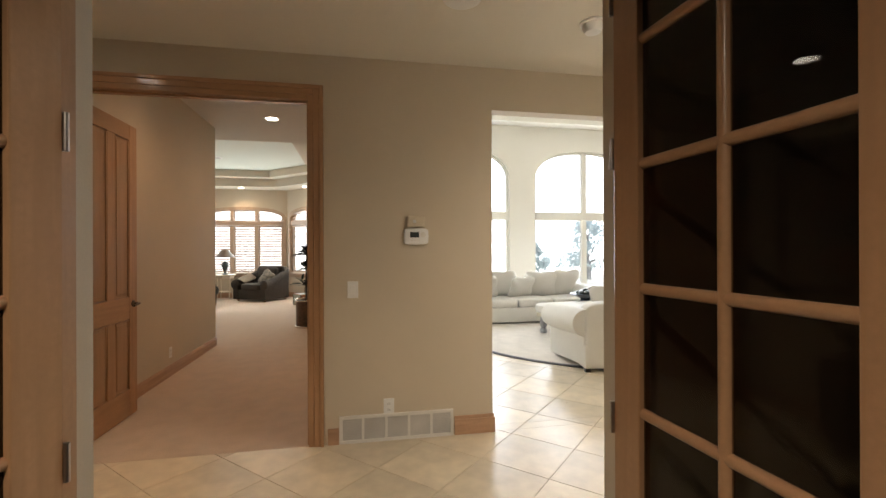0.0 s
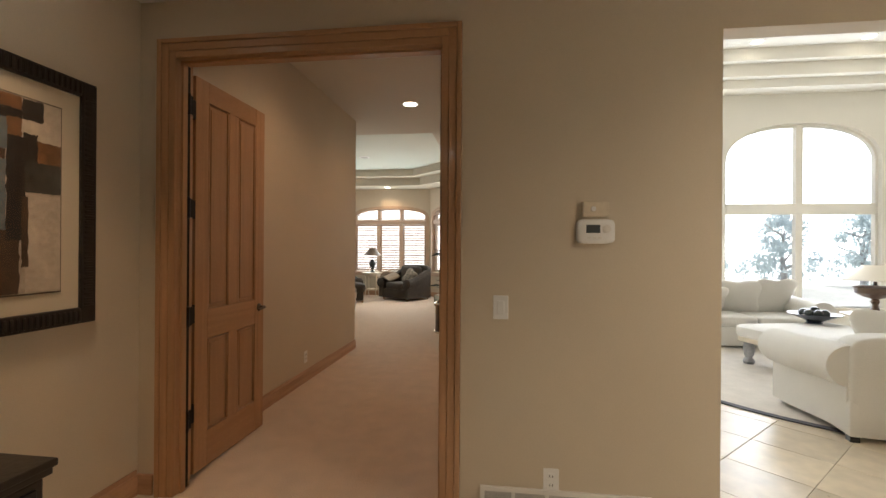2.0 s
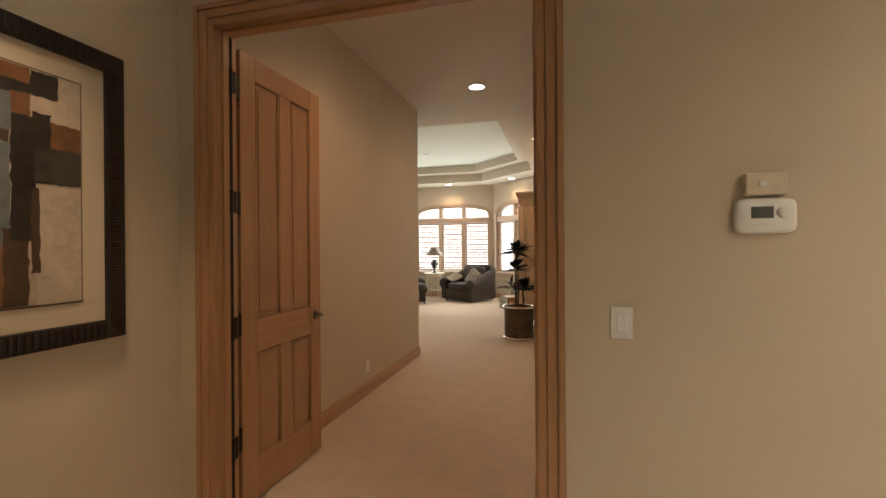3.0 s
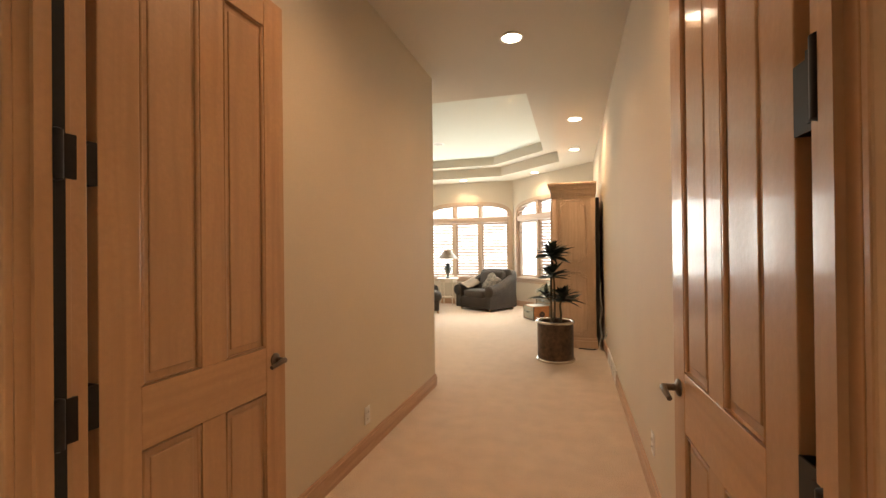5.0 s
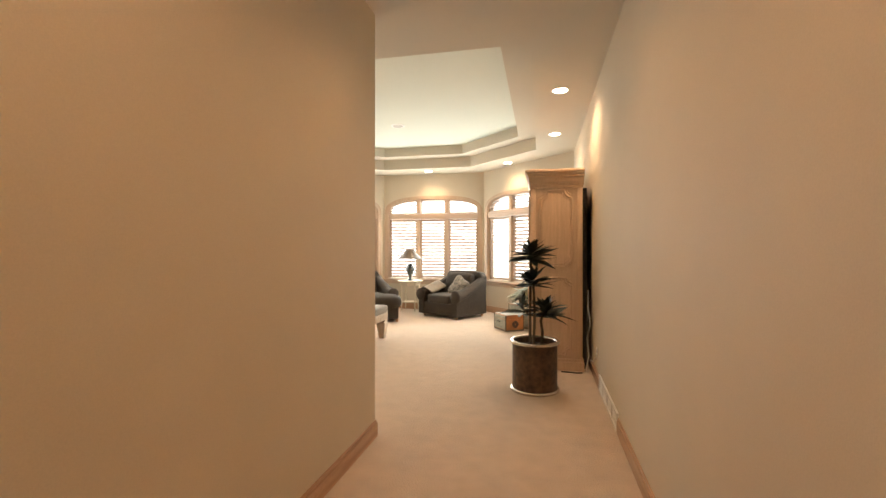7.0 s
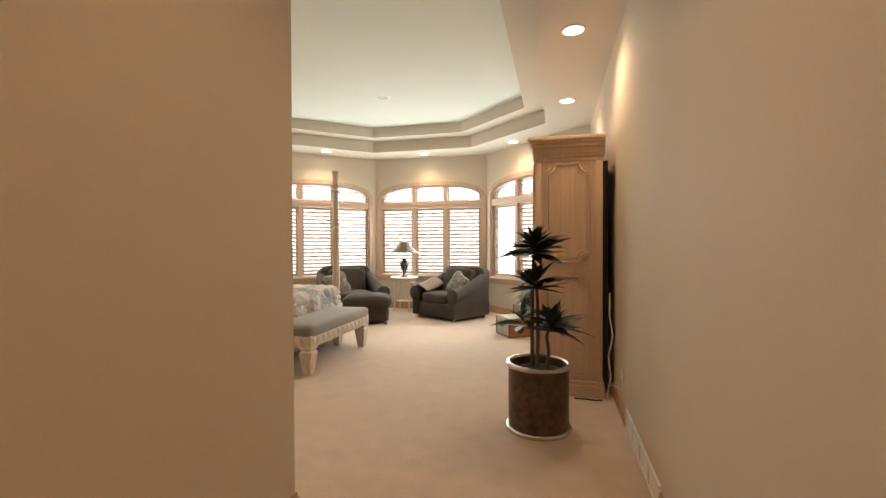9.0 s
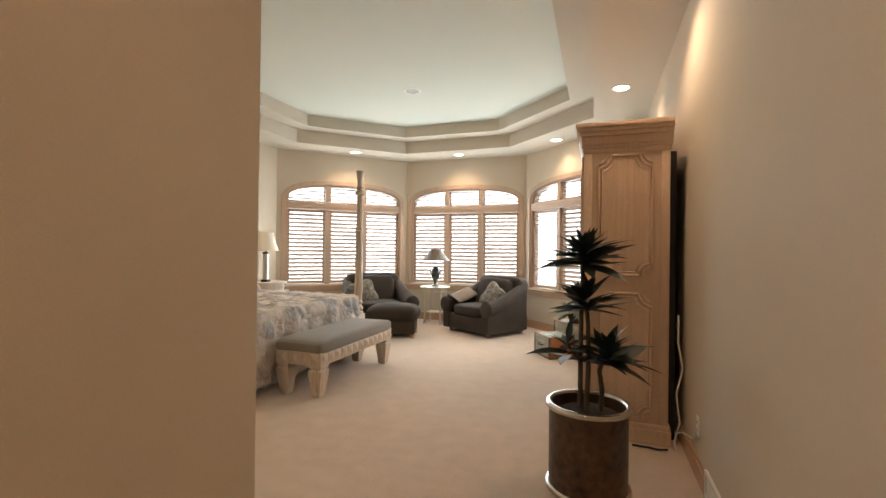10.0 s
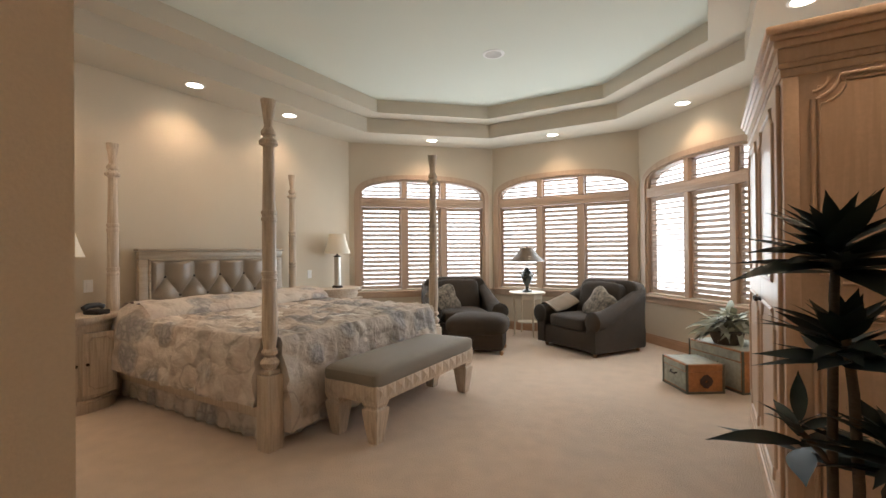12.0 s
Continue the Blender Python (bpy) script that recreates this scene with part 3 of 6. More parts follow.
def shutter(parent, u0, u1, z0, z1, y, tilt, rail=0.05, stile=0.035, pitch=0.071, arch=None, rod=True):
    """A hinged louvre panel: its frame, its tilt rod and each slat."""
    bm = bmesh.new()
    box(bm, u0, u0 + stile, y - 0.014, y + 0.014, z0, z1 if not arch else min(z1, arch(u0 + stile)), 0.003)
    box(bm, u1 - stile, u1, y - 0.014, y + 0.014, z0, z1 if not arch else min(z1, arch(u1 - stile)), 0.003)
    box(bm, u0 + stile, u1 - stile, y - 0.013, y + 0.013, z0, z0 + rail, 0.003)
    if not arch:
        box(bm, u0 + stile, u1 - stile, y - 0.013, y + 0.013, z1 - rail, z1, 0.003)
    ob = part("shutter_panel", bm, M_WINWOOD, parent)
    z = z0 + rail + pitch * 0.5
    while z < z1 - (rail if not arch else 0.03):
        a, b = u0 + stile + 0.002, u1 - stile - 0.002
        if arch:
            while a < b and arch(a) < z + 0.02:
                a += 0.02
            while b > a and arch(b) < z + 0.02:
                b -= 0.02
        if b - a > 0.08:
            piece("slat", SLAT, ob, pose((a + b) / 2, y, z, tilt) @ Matrix.Diagonal((b - a, 1, 1, 1)))
        z += pitch
    return ob


def bedroom_window(name, a, b, tilts, aside=0.0):
    length = math.hypot(b[0] - a[0], b[1] - a[1])
    m = wall_pose(a, b)
    c = length / 2 + aside
    half = 1.05
    u0, u1, z0, zs, zt, n = c - half, c + half, 0.70, 2.20, 2.485, 2.6
    bm = bmesh.new()
    arched_wall(bm, length, [(u0, u1, z0, zs, zt, n)], CEIL + 0.1, 0.18)
    w = setting("wall_bay_" + name[-1], bm, M_WALL, "beige bay wall round an arched window", "wall")
    w.matrix_world = m
    win = thing(name, "wide arched wood window with louvred shutters", "window", m, kind="structure")
    bm = bmesh.new()
    arch_band(bm, u0, u1, z0 - 0.02, zs, zt, n, 0.075, -0.022, 0.001)
    part("casing", bm, M_WINWOOD, win, smooth=True)
    bm = bmesh.new()
    arch_band(bm, u0 + 0.03, u1 - 0.03, z0, zs, zt - 0.03, n, 0.03, 0.001, 0.15)
    part("window_frame", bm, M_WINWOOD, win, smooth=True)
    part("transom_bar", boxes((u0 + 0.03, u1 - 0.03, -0.006, 0.14, 2.035, 2.163), bevel=0.006), M_WINWOODX, win)
    part("transom_bead", boxes((u0 + 0.03, u1 - 0.03, -0.018, -0.005, 2.092, 2.11), bevel=0.004), M_WINWOODX, win)
    cols = [(u0 + 0.03, u0 + 0.68), (u0 + 0.76, u1 - 0.76), (u1 - 0.68, u1 - 0.03)]
    arch = lambda u: arch_z(max(-1, min(1, (u - c) / (half - 0.03))), zs, zt - 0.03, n)
    for e in (u0 + 0.72, u1 - 0.72):
        part("mullion", boxes((e - 0.04, e + 0.04, 0.0, 0.14, z0 + 0.0, 2.03), bevel=0.005), M_WINWOOD, win)
        part("mullion", boxes((e - 0.035, e + 0.035, 0.0, 0.14, 2.17, arch(e) + 0.01), bevel=0.005), M_WINWOOD, win)
    for (p, q), tilt in zip(cols, tilts):
        shutter(win, p + 0.004, q - 0.004, z0 + 0.01, 2.03, 0.055, tilt)
        shutter(win, p + 0.004, q - 0.004, 2.171, 2.55, 0.055, 20, 0.022, 0.022, 0.066, arch)
        g = boxes((p, q, 0.124, 0.128, z0, 2.46))
        pane = part("pane", g, M_GLASS, win)
        pane.visible_shadow = False
    part("window_sill", boxes((u0 - 0.11, u1 + 0.11, -0.05, 0.02, z0 - 0.055, z0 - 0.022), (u0 - 0.08, u1 + 0.08, -0.024, 0.01, z0 - 0.13, z0 - 0.055), bevel=0.008), M_WINWOODX, win)
    bb = setting("baseboard_bay_" + name[-1], boxes((0.02, length - 0.02, -0.016, 0.0, 0, 0.11), (0.02, length - 0.02, -0.011, 0.0, 0.11, 0.13), bevel=0.003), M_BASEX, "honey maple baseboard", "baseboard")
    bb.matrix_world = m


bedroom_window("window_1", BAY[0], BAY[1], (34, 34, 28))
bedroom_window("window_2", BAY[1], BAY[2], (33, 34, 34))
bedroom_window("window_3", BAY[2], BAY[3], (-2, 34, 34), -0.07)

# living room windows
LW = [(0.80, 3.185), (3.77, 6.157), (6.67, 9.05)]
bm = bmesh.new()
arched_wall(bm, LIV_R - LIV_L, [(a - LIV_L, b - LIV_L, 0.42, 2.83, 3.49, 2.4) for a, b in LW], 5.0, 0.2)
setting("wall_living_north", bm, M_LWALL, "tall cream wall with arched windows", "wall").matrix_world = pose(LIV_L, LIV_BACK, 0)
for i, (a, b) in enumerate(LW):
    win = thing("window_%d" % (i + 4), "tall white arched picture window", "window", pose(a, LIV_BACK, 0), kind="structure")
    w = b - a
    bm = bmesh.new()
    arch_band(bm, 0.04, w - 0.04, 0.42, 2.83, 3.45, 2.4, 0.04, 0.08, 0.16)
    part("window_frame", bm, M_LWALL, win, smooth=True)
    part("mullion", boxes((w / 2 - 0.055, w / 2 + 0.055, 0.07, 0.17, 0.42, 3.47), bevel=0.006), M_LWALL, win)
    part("transom_bar", boxes((0.04, w - 0.04, 0.06, 0.165, 1.97, 2.15), bevel=0.006), M_LWALL, win)
    part("window_sill", boxes((-0.04, w + 0.04, -0.06, 0.1, 0.385, 0.42), bevel=0.006), M_LWALL, win)
    for p, q in ((0.04, w / 2), (w / 2, w - 0.04)):
        for lo, hi in ((0.42, 1.97), (2.15, 3.48)):
            pane = part("pane", boxes((p, q, 0.118, 0.122, lo, hi)), M_GLASS, win)
            pane.visible_shadow = False

# ---- structure: trim ----
setting("trim_hall_casing", boxes((HALL_L, -1.80, FRONT_BACK, 4.335, 0, 2.45), (-0.288, HALL_R, FRONT_BACK, 4.335, 0, 2.45), (-1.80, -0.288, FRONT_BACK, 4.30, DOOR_H + 0.03, 2.45), bevel=0.004), M_WOOD, "honey maple casing on the hall side", "door casing")
setting("baseboard_hall_west", boxes((HALL_L, HALL_L + 0.016, 4.337, NEAR + 0.016, 0, 0.10), (HALL_L, HALL_L + 0.010, 4.337, NEAR + 0.01, 0.10, 0.12), bevel=0.003), M_BASE, "honey maple baseboard", "baseboard")
setting("baseboard_hall_east", boxes((HALL_R - 0.016, HALL_R, 4.337, 8.15, 0, 0.10), (HALL_R - 0.010, HALL_R, 4.337, 8.15, 0.10, 0.12), (HALL_R - 0.016, HALL_R, 9.19, 12.6, 0, 0.10), (HALL_R - 0.010, HALL_R, 9.19, 12.6, 0.10, 0.12), bevel=0.003), M_BASE, "honey maple baseboard", "baseboard")
setting("baseboard_bedroom", boxes((HEAD, HEAD + 0.016, NEAR, 12.58, 0, 0.10), (HEAD, HEAD + 0.010, NEAR, 12.58, 0.10, 0.12), bevel=0.003), M_BASE, "honey maple baseboard", "baseboard")
setting("baseboard_bedroom_south", boxes((HEAD + 0.016, HALL_L, NEAR, NEAR + 0.016, 0, 0.10), (HEAD + 0.016, HALL_L, NEAR, NEAR + 0.01, 0.10, 0.12), bevel=0.003), M_BASEX, "honey maple baseboard", "baseboard")
setting("baseboard_foyer", boxes((DOOR_R + 0.125, -0.127, FRONT - 0.016, FRONT, 0, 0.11), (0.685, 0.989, FRONT - 0.016, FRONT, 0, 0.11), (0.685, 0.983, FRONT - 0.010, FRONT, 0.11, 0.135), (0.973, 0.989, FRONT, FRONT_BACK, 0, 0.11), (FOYER_L, DOOR_L - 0.125, FRONT - 0.016, FRONT, 0, 0.11), bevel=0.003), M_BASEX, "honey maple baseboard", "baseboard")
setting("baseboard_foyer_west", boxes((FOYER_L, FOYER_L + 0.016, OFF_OUT, FRONT - 0.016, 0, 0.11), (FOYER_L, FOYER_L + 0.010, OFF_OUT, FRONT - 0.016, 0.11, 0.135), bevel=0.003), M_BASE, "honey maple baseboard", "baseboard")


def casing(name, x0, x1, h, y, out, label):
    """Stepped wooden casing round a doorway, on the face at y, proud towards out (-1 or 1)."""
    t = thing(name, label, "door casing", kind="structure")
    for k, (a, b, d) in enumerate(((0.0, 0.035, 0.018), (0.035, 0.075, 0.024), (0.075, 0.10, 0.032))):
        y0, y1 = sorted((y, y + out * d))
        part("side_casing", boxes((x0 - b, x0 - a, y0, y1, 0, h + b), bevel=0.004), M_WOOD, t)
        part("side_casing", boxes((x1 + a, x1 + b, y0, y1, 0, h + b), bevel=0.004), M_WOOD, t)
        part("head_casing", boxes((x0 - a, x1 + a, y0, y1, h + a, h + b), bevel=0.004), M_WOODX, t)
    return t


t = casing("trim_double_door", DOOR_L, DOOR_R, DOOR_H, FRONT, -1, "stepped honey maple casing of the double doorway")
part("jamb", boxes((DOOR_L - 0.02, DOOR_L, FRONT, FRONT_BACK, 0, DOOR_H), bevel=0.002), M_WOOD, t)
part("jamb", boxes((DOOR_R, DOOR_R + 0.02, FRONT, FRONT_BACK, 0, DOOR_H), bevel=0.002), M_WOOD, t)
part("head_jamb", boxes((DOOR_L - 0.02, DOOR_R + 0.02, FRONT, FRONT_BACK, DOOR_H, DOOR_H + 0.02), bevel=0.002), M_WOODX, t)
part("door_stop", boxes((DOOR_L, DOOR_L + 0.012, FRONT + 0.03, FRONT + 0.065, 0, DOOR_H), (DOOR_R - 0.012, DOOR_R, FRONT + 0.03, FRONT + 0.065, 0, DOOR_H), (DOOR_L, DOOR_R, FRONT + 0.03, FRONT + 0.065, DOOR_H - 0.012, DOOR_H)), M_WOOD, t)
t = thing("trim_glazed_door", "honey maple jamb of the glazed doorway", "door casing", kind="structure")
for x0, x1 in ((-0.752, -0.721), (0.850, 0.88)):
    part("jamb", boxes((x0, x1, OFF_IN - 0.004, OFF_IN + 0.064, 0, 2.475), bevel=0.003), M_WOOD, t)
part("head_jamb", boxes((-0.721, 0.850, OFF_IN - 0.004, OFF_IN + 0.064, 2.445, 2.475), bevel=0.003), M_WOODX, t)


# ---- doors ----
def panel_door(name, hinge, turn, flip, label, reach=0.0585):
    """A four-panel leaf, hinged at the origin and running along +x; flip: the side of the hinge knuckles."""
    W, H, T = 0.745, 2.335, 0.022
    d = thing(name, label, "door", pose(hinge[0], hinge[1], 0.012, 0, 0, turn), kind="structure")
    st, mid, rails = 0.115, 0.10, ((0, 0.215), (0.775, 0.952), (2.21, H))
    for x0, x1 in ((0, st), (W - st, W)):
        part("stile", boxes((x0, x1, -T, T, 0, H), bevel=0.003), M_WOOD, d)
    for z0, z1 in rails:
        part("rail", boxes((st, W - st, -T + 0.0005, T - 0.0005, z0, z1), bevel=0.002), M_WOODX, d)
    for z0, z1 in ((0.215, 0.775), (0.952, 2.21)):
        part("stile", boxes(((W - mid) / 2, (W + mid) / 2, -T + 0.001, T - 0.001, z0, z1), bevel=0.002), M_WOOD, d)
        for x0, x1 in ((st, (W - mid) / 2), ((W + mid) / 2, W - st)):
            bm = bmesh.new()
            box(bm, x0, x1, -0.0115, 0.0115, z0, z1)
            box(bm, x0 + 0.03, x1 - 0.03, -0.0165, 0.0165, z0 + 0.03, z1 - 0.03, 0.0045)
            p = part("panel", bm, M_PANEL, d)
            bm = bmesh.new()
            for s in (-1, 1):
                y = s * 0.013
                tube(bm, [(x0 + 0.007, y, z0 + 0.007), (x1 - 0.007, y, z0 + 0.007), (x1 - 0.007, y, z1 - 0.007), (x0 + 0.007, y, z1 - 0.007)], 0.0085, 10, True)
            part("moulding", bm, M_WOOD, p, smooth=True)
    for s in (-1, 1):
        bm = bmesh.new()
        lathe(bm, [(0.0, 0), (0.026, 0), (0.026, 0.006), (0.02, 0.01), (0.011, 0.014), (0.0105, 0.048), (0.0, 0.05)], 20, pose(W - 0.065, s * T, 0.895, -90 * s))
        tube(bm, [(W - 0.065, s * (T + 0.045), 0.895), (W - 0.08, s * (T + 0.05), 0.897), (W - 0.11, s * (T + 0.05), 0.892), (W - 0.145, s * (T + 0.047), 0.884)], 0.0105, 10, taper=lambda k: 1.1 - 0.35 * k)
        part("lever_handle", bm, M_PEWTER, d, "dark pewter lever handle", smooth=True)
    part("latch_plate", boxes((W - 0.0005, W + 0.0015, -0.012, 0.012, 0.83, 0.96)), M_NICKEL, d, "nickel latch plate")
    ya, yb = sorted((flip * reach, flip * (reach + 0.005)))
    # black strip on the jamb: the hinge gap's shade, added as a part
    part("hinge_gap_shade", boxes((-0.142, -0.100, ya, yb, -0.01, H)), M_RUBBER, d, "black strip standing in for the shaded hinge gap")
    for z in (0.36, 0.94, 1.55, 2.13):
        bm = bmesh.new()
        lathe(bm, [(0.0, -0.062), (0.013, -0.056), (0.013, 0.056), (0.0, 0.062)], 12, Matrix.Translation((-0.121, flip * (reach + 0.0095), z)))
        box(bm, -0.163, -0.076, ya, yb + 0.001, z - 0.052, z + 0.052)
        box(bm, -0.0035, -0.0005, -0.022, 0.022, z - 0.055, z + 0.055)
        box(bm, -0.08, -0.001, flip * 0.022 - 0.0015, flip * 0.022 + 0.0015, z - 0.055, z + 0.055)
        box(bm, -0.08, -0.077, min(flip * 0.02, flip * (reach + 0.0035)), max(flip * 0.02, flip * (reach + 0.0035)), z - 0.05, z + 0.05)
        part("hinge", bm, M_HINGE, d, "black bronze hinge", smooth=True)
    return d


panel_door("door_1", (-1.825, 4.362), 89.5, -1, "open honey maple four-panel door leaf against the hall wall")
panel_door("door_2", (-0.287, 4.362), 92.4, 1, "open glossy honey maple four-panel door leaf", 0.037)


def glazed_door(name, hinge, turn, side, label):
    W, H, T = 0.78, 2.425, 0.02
    d = thing(name, label, "glazed door", pose(hinge[0], hinge[1], 0.012, 0, 0, turn), kind="structure")
    st = 0.115
    for x0, x1 in ((0, st), (W - st, W)):
        part("stile", boxes((x0, x1, -T, T, 0, H), bevel=0.004), M_WOOD, d)
    part("rail", boxes((st, W - st, -T + 0.001, T - 0.001, 0, 0.14), bevel=0.002), M_WOODX, d)
    part("rail", boxes((st, W - st, -T + 0.001, T - 0.001, 2.30, H), bevel=0.002), M_WOODX, d)
    rows = [0.14, 0.49, 0.85, 1.21, 1.57, 1.93, 2.30]
    mid = W / 2
    bm = bmesh.new()
    tube(bm, [(mid, 0, 0.14), (mid, 0, 2.3)], 0.017, 10)
    part("muntin", bm, M_WOOD, d, smooth=True)
    for z in rows[1:-1]:
        bm = bmesh.new()
        tube(bm, [(st, 0, z), (W - st, 0, z)], 0.0165, 10)
        part("muntin", bm, M_WOODX, d, smooth=True)
    for z0, z1 in zip(rows[:-1], rows[1:]):
        for x0, x1 in ((st, mid), (mid, W - st)):
            part("pane", boxes((x0, x1, -0.002, 0.002, z0, z1)), M_DGLASS, d)
    for z in (0.33, 0.80, 1.62, 2.1):
        bm = bmesh.new()
        lathe(bm, [(0.0, -0.05), (0.007, -0.048), (0.007, 0.048), (0.0, 0.05)], 12, Matrix.Translation((-0.004, side * 0.024, z)))
        box(bm, -0.0015, 0.0005, -0.018, 0.018, z - 0.05, z + 0.05)
        part("hinge", bm, M_NICKEL, d, "nickel hinge", smooth=True)
    return d


glazed_door("door_3", (0.816, 2.298), -87.3, -1, "open maple door leaf with twelve clear panes")
glazed_door("door_4", (-0.722, 2.298), -113, 1, "open maple door leaf with twelve clear panes")


# ---- recessed lights and other ceiling fittings ----
def can_light(place):
    t = thing("ceiling_light", "round recessed ceiling light with a white trim, lit", "ceiling light", pose(*place), "recessed ceiling lights")
    bm = bmesh.new()
    lathe(bm, [(0.075, 0.0), (0.098, 0.0), (0.098, -0.004), (0.092, -0.008), (0.078, -0.008), (0.075, 0.0)], 32)
    part("trim_ring", bm, M_TRIMW, t, smooth=True)
    bm = bmesh.new()
    lathe(bm, [(0.0, -0.005), (0.076, -0.005), (0.076, -0.002), (0.0, -0.002)], 32)
    part("lens", bm, M_BULB, t, "glowing lens")


for c in CAN_SPOTS + [(3.80, 9.25, 4.52), (5.33, 9.25, 4.52)]:
    can_light(c)

t = thing("ceiling_speaker", "round white ceiling speaker grille", "speaker", pose(-3.16, 11.83, 3.44))
bm = bmesh.new()
lathe(bm, [(0.0, -0.006), (0.09, -0.008), (0.115, -0.005), (0.12, 0.0)], 32)
part("bezel", bm, M_WHITE, t, smooth=True)
bm = bmesh.new()
lathe(bm, [(0.0, -0.0095), (0.088, -0.0095), (0.088, -0.007), (0.0, -0.007)], 32)
part("grille", bm, M_VENTG, t, "fine grey grille")

t = thing("smoke_detector", "round white smoke detector on the foyer ceiling", "smoke detector", pose(1.37, 3.43, FOYER_TOP))
bm = bmesh.new()
lathe(bm, [(0.0, 0), (0.075, 0), (0.075, -0.012), (0.0, -0.012)], 28)
part("base", bm, M_WHITE, t, smooth=True)
bm = bmesh.new()
lathe(bm, [(0.058, -0.012), (0.06, -0.035), (0.045, -0.06), (0.0, -0.064)], 28)
part("cover", bm, M_WHITE, t, smooth=True)
t = thing("ceiling_speaker", "round white ceiling speaker in the foyer", "speaker", pose(0.557, 3.33, FOYER_TOP))
bm = bmesh.new()
lathe(bm, [(0.0, -0.006), (0.085, -0.008), (0.1, -0.004), (0.104, 0.0)], 28)
part("bezel", bm, M_WHITE, t, smooth=True)


# ---- wall fittings ----
def plate(name, m, label, category, kind):
    """A cover plate in the xz plane, facing -y."""
    t = thing(name, label, category, m)
    part("cover_plate", boxes((-0.037, 0.037, -0.006, 0, -0.058, 0.058), bevel=0.003), M_WHITE, t)
    if kind == "switch":
        part("rocker", boxes((-0.017, 0.017, -0.011, -0.005, -0.033, 0.033), bevel=0.003), M_WHITE, t)
    else:
        for z in (-0.021, 0.021):
            o = part("socket", boxes((-0.017, 0.017, -0.0085, -0.005, z - 0.015, z + 0.015), bevel=0.004), M_WHITE, t)
            part("slots", boxes((-0.008, -0.005, -0.0095, -0.008, z - 0.004, z + 0.006), (0.005, 0.008, -0.0095, -0.008, z - 0.004, z + 0.006)), M_BRONZE, o)
    return t


plate("light_switch", pose(-0.03, FRONT, 1.06), "white rocker light switch on the beige wall", "light switch", "switch")
plate("power_outlet", pose(0.215, FRONT, 0.235), "white wall outlet above the floor vent", "power outlet", "outlet")
plate("power_outlet", pose(HALL_L, 6.21, 0.25, 0, 0, 90), "white wall outlet low on the hall wall", "power outlet", "outlet")
plate("power_outlet", pose(HALL_R, 6.13, 0.29, 0, 0, -90), "white wall outlet low on the hall wall", "power outlet", "outlet")
plate("power_outlet", pose(HALL_R, 9.42, 0.3, 0, 0, -90), "white wall outlet beside the armoire", "power outlet", "outlet")
plate("light_switch", pose(HEAD, 9.25, 1.02, 0, 0, 90), "white light switch beside the bed", "light switch", "switch")
plate("light_switch", pose(HEAD, 11.87, 1.0, 0, 0, 90), "white light switch beside the bed", "light switch", "switch")

t = thing("thermostat", "white thermostat with a small grey display", "thermostat", pose(0.411, FRONT, 1.43))
bm = bmesh.new()
pillow(bm, 0.088, 0.03, 0.058, 0.35, 0.3, 40, 20)
bmesh.ops.bisect_plane(bm, geom=bm.verts[:] + bm.edges[:] + bm.faces[:], plane_co=(0, 0, 0), plane_no=(0, 1, 0), clear_outer=True)
part("housing", bm, M_WHITE, t, smooth=True)
part("display", boxes((-0.045, 0.018, -0.0315, -0.028, -0.008, 0.03)), M_LCD, t, "dark grey display")
bm = bmesh.new()
lathe(bm, [(0.0, 0.0), (0.019, 0.0), (0.019, 0.005), (0.015, 0.007), (0.0, 0.007)], 20, pose(0.047, -0.028, 0.011, 90))
part("dial", bm, M_VENTW, t, smooth=True)
for k in range(3):
    part("button", boxes((-0.04 + 0.024 * k, -0.024 + 0.024 * k, -0.0315, -0.027, -0.034, -0.026), bevel=0.001), M_VENTW, t)
t = thing("control_box", "small cream control box above the thermostat", "control box", pose(0.41, FRONT, 1.535))
part("housing", boxes((-0.06, 0.06, -0.03, 0, -0.037, 0.037), bevel=0.006), M_CREAM, t)
bm = bmesh.new()
lathe(bm, [(0.0, 0.0), (0.012, 0.0), (0.011, 0.009), (0.0, 0.01)], 16, pose(-0.012, -0.03, 0, 90))
part("dial", bm, M_WHITE, t, smooth=True)


def floor_vent(m, width, height, bays, label, mesh=None):
    t = thing("return_vent", label, "vent", m)
    part("backing", boxes((0.01, width - 0.01, -0.006, 0, 0.01, height - 0.01)), mesh or M_VENTG, t, "fine mesh")
    part("frame", boxes((0, width, -0.016, 0, 0, 0.022), (0, width, -0.016, 0, height - 0.022, height), (0, 0.022, -0.0155, 0, 0.022, height - 0.022), (width - 0.022, width, -0.0155, 0, 0.022, height - 0.022), bevel=0.002), M_VENTW, t)
    for k in range(1, bays):
        x = width * k / bays
        part("bar", boxes((x - 0.009, x + 0.009, -0.014, 0, 0.022, height - 0.022), bevel=0.002), M_VENTW, t)
    n = int((height - 0.05) / 0.012)
    for k in range(n):
        z = 0.028 + k * 0.012
        part("slat", boxes((0.022, width - 0.022, -0.0085, -0.0045, z, z + 0.004)), mesh or M_VENTG, t)
    return t


floor_vent(pose(-0.124, FRONT, 0.0), 0.80, 0.19, 5, "white metal return vent at the foot of the wall")
floor_vent(pose(HALL_R, 9.19, 0.0, 0, 0, -90), 1.04, 0.15, 4, "white metal return vent low on the hall wall", M_VENTW)

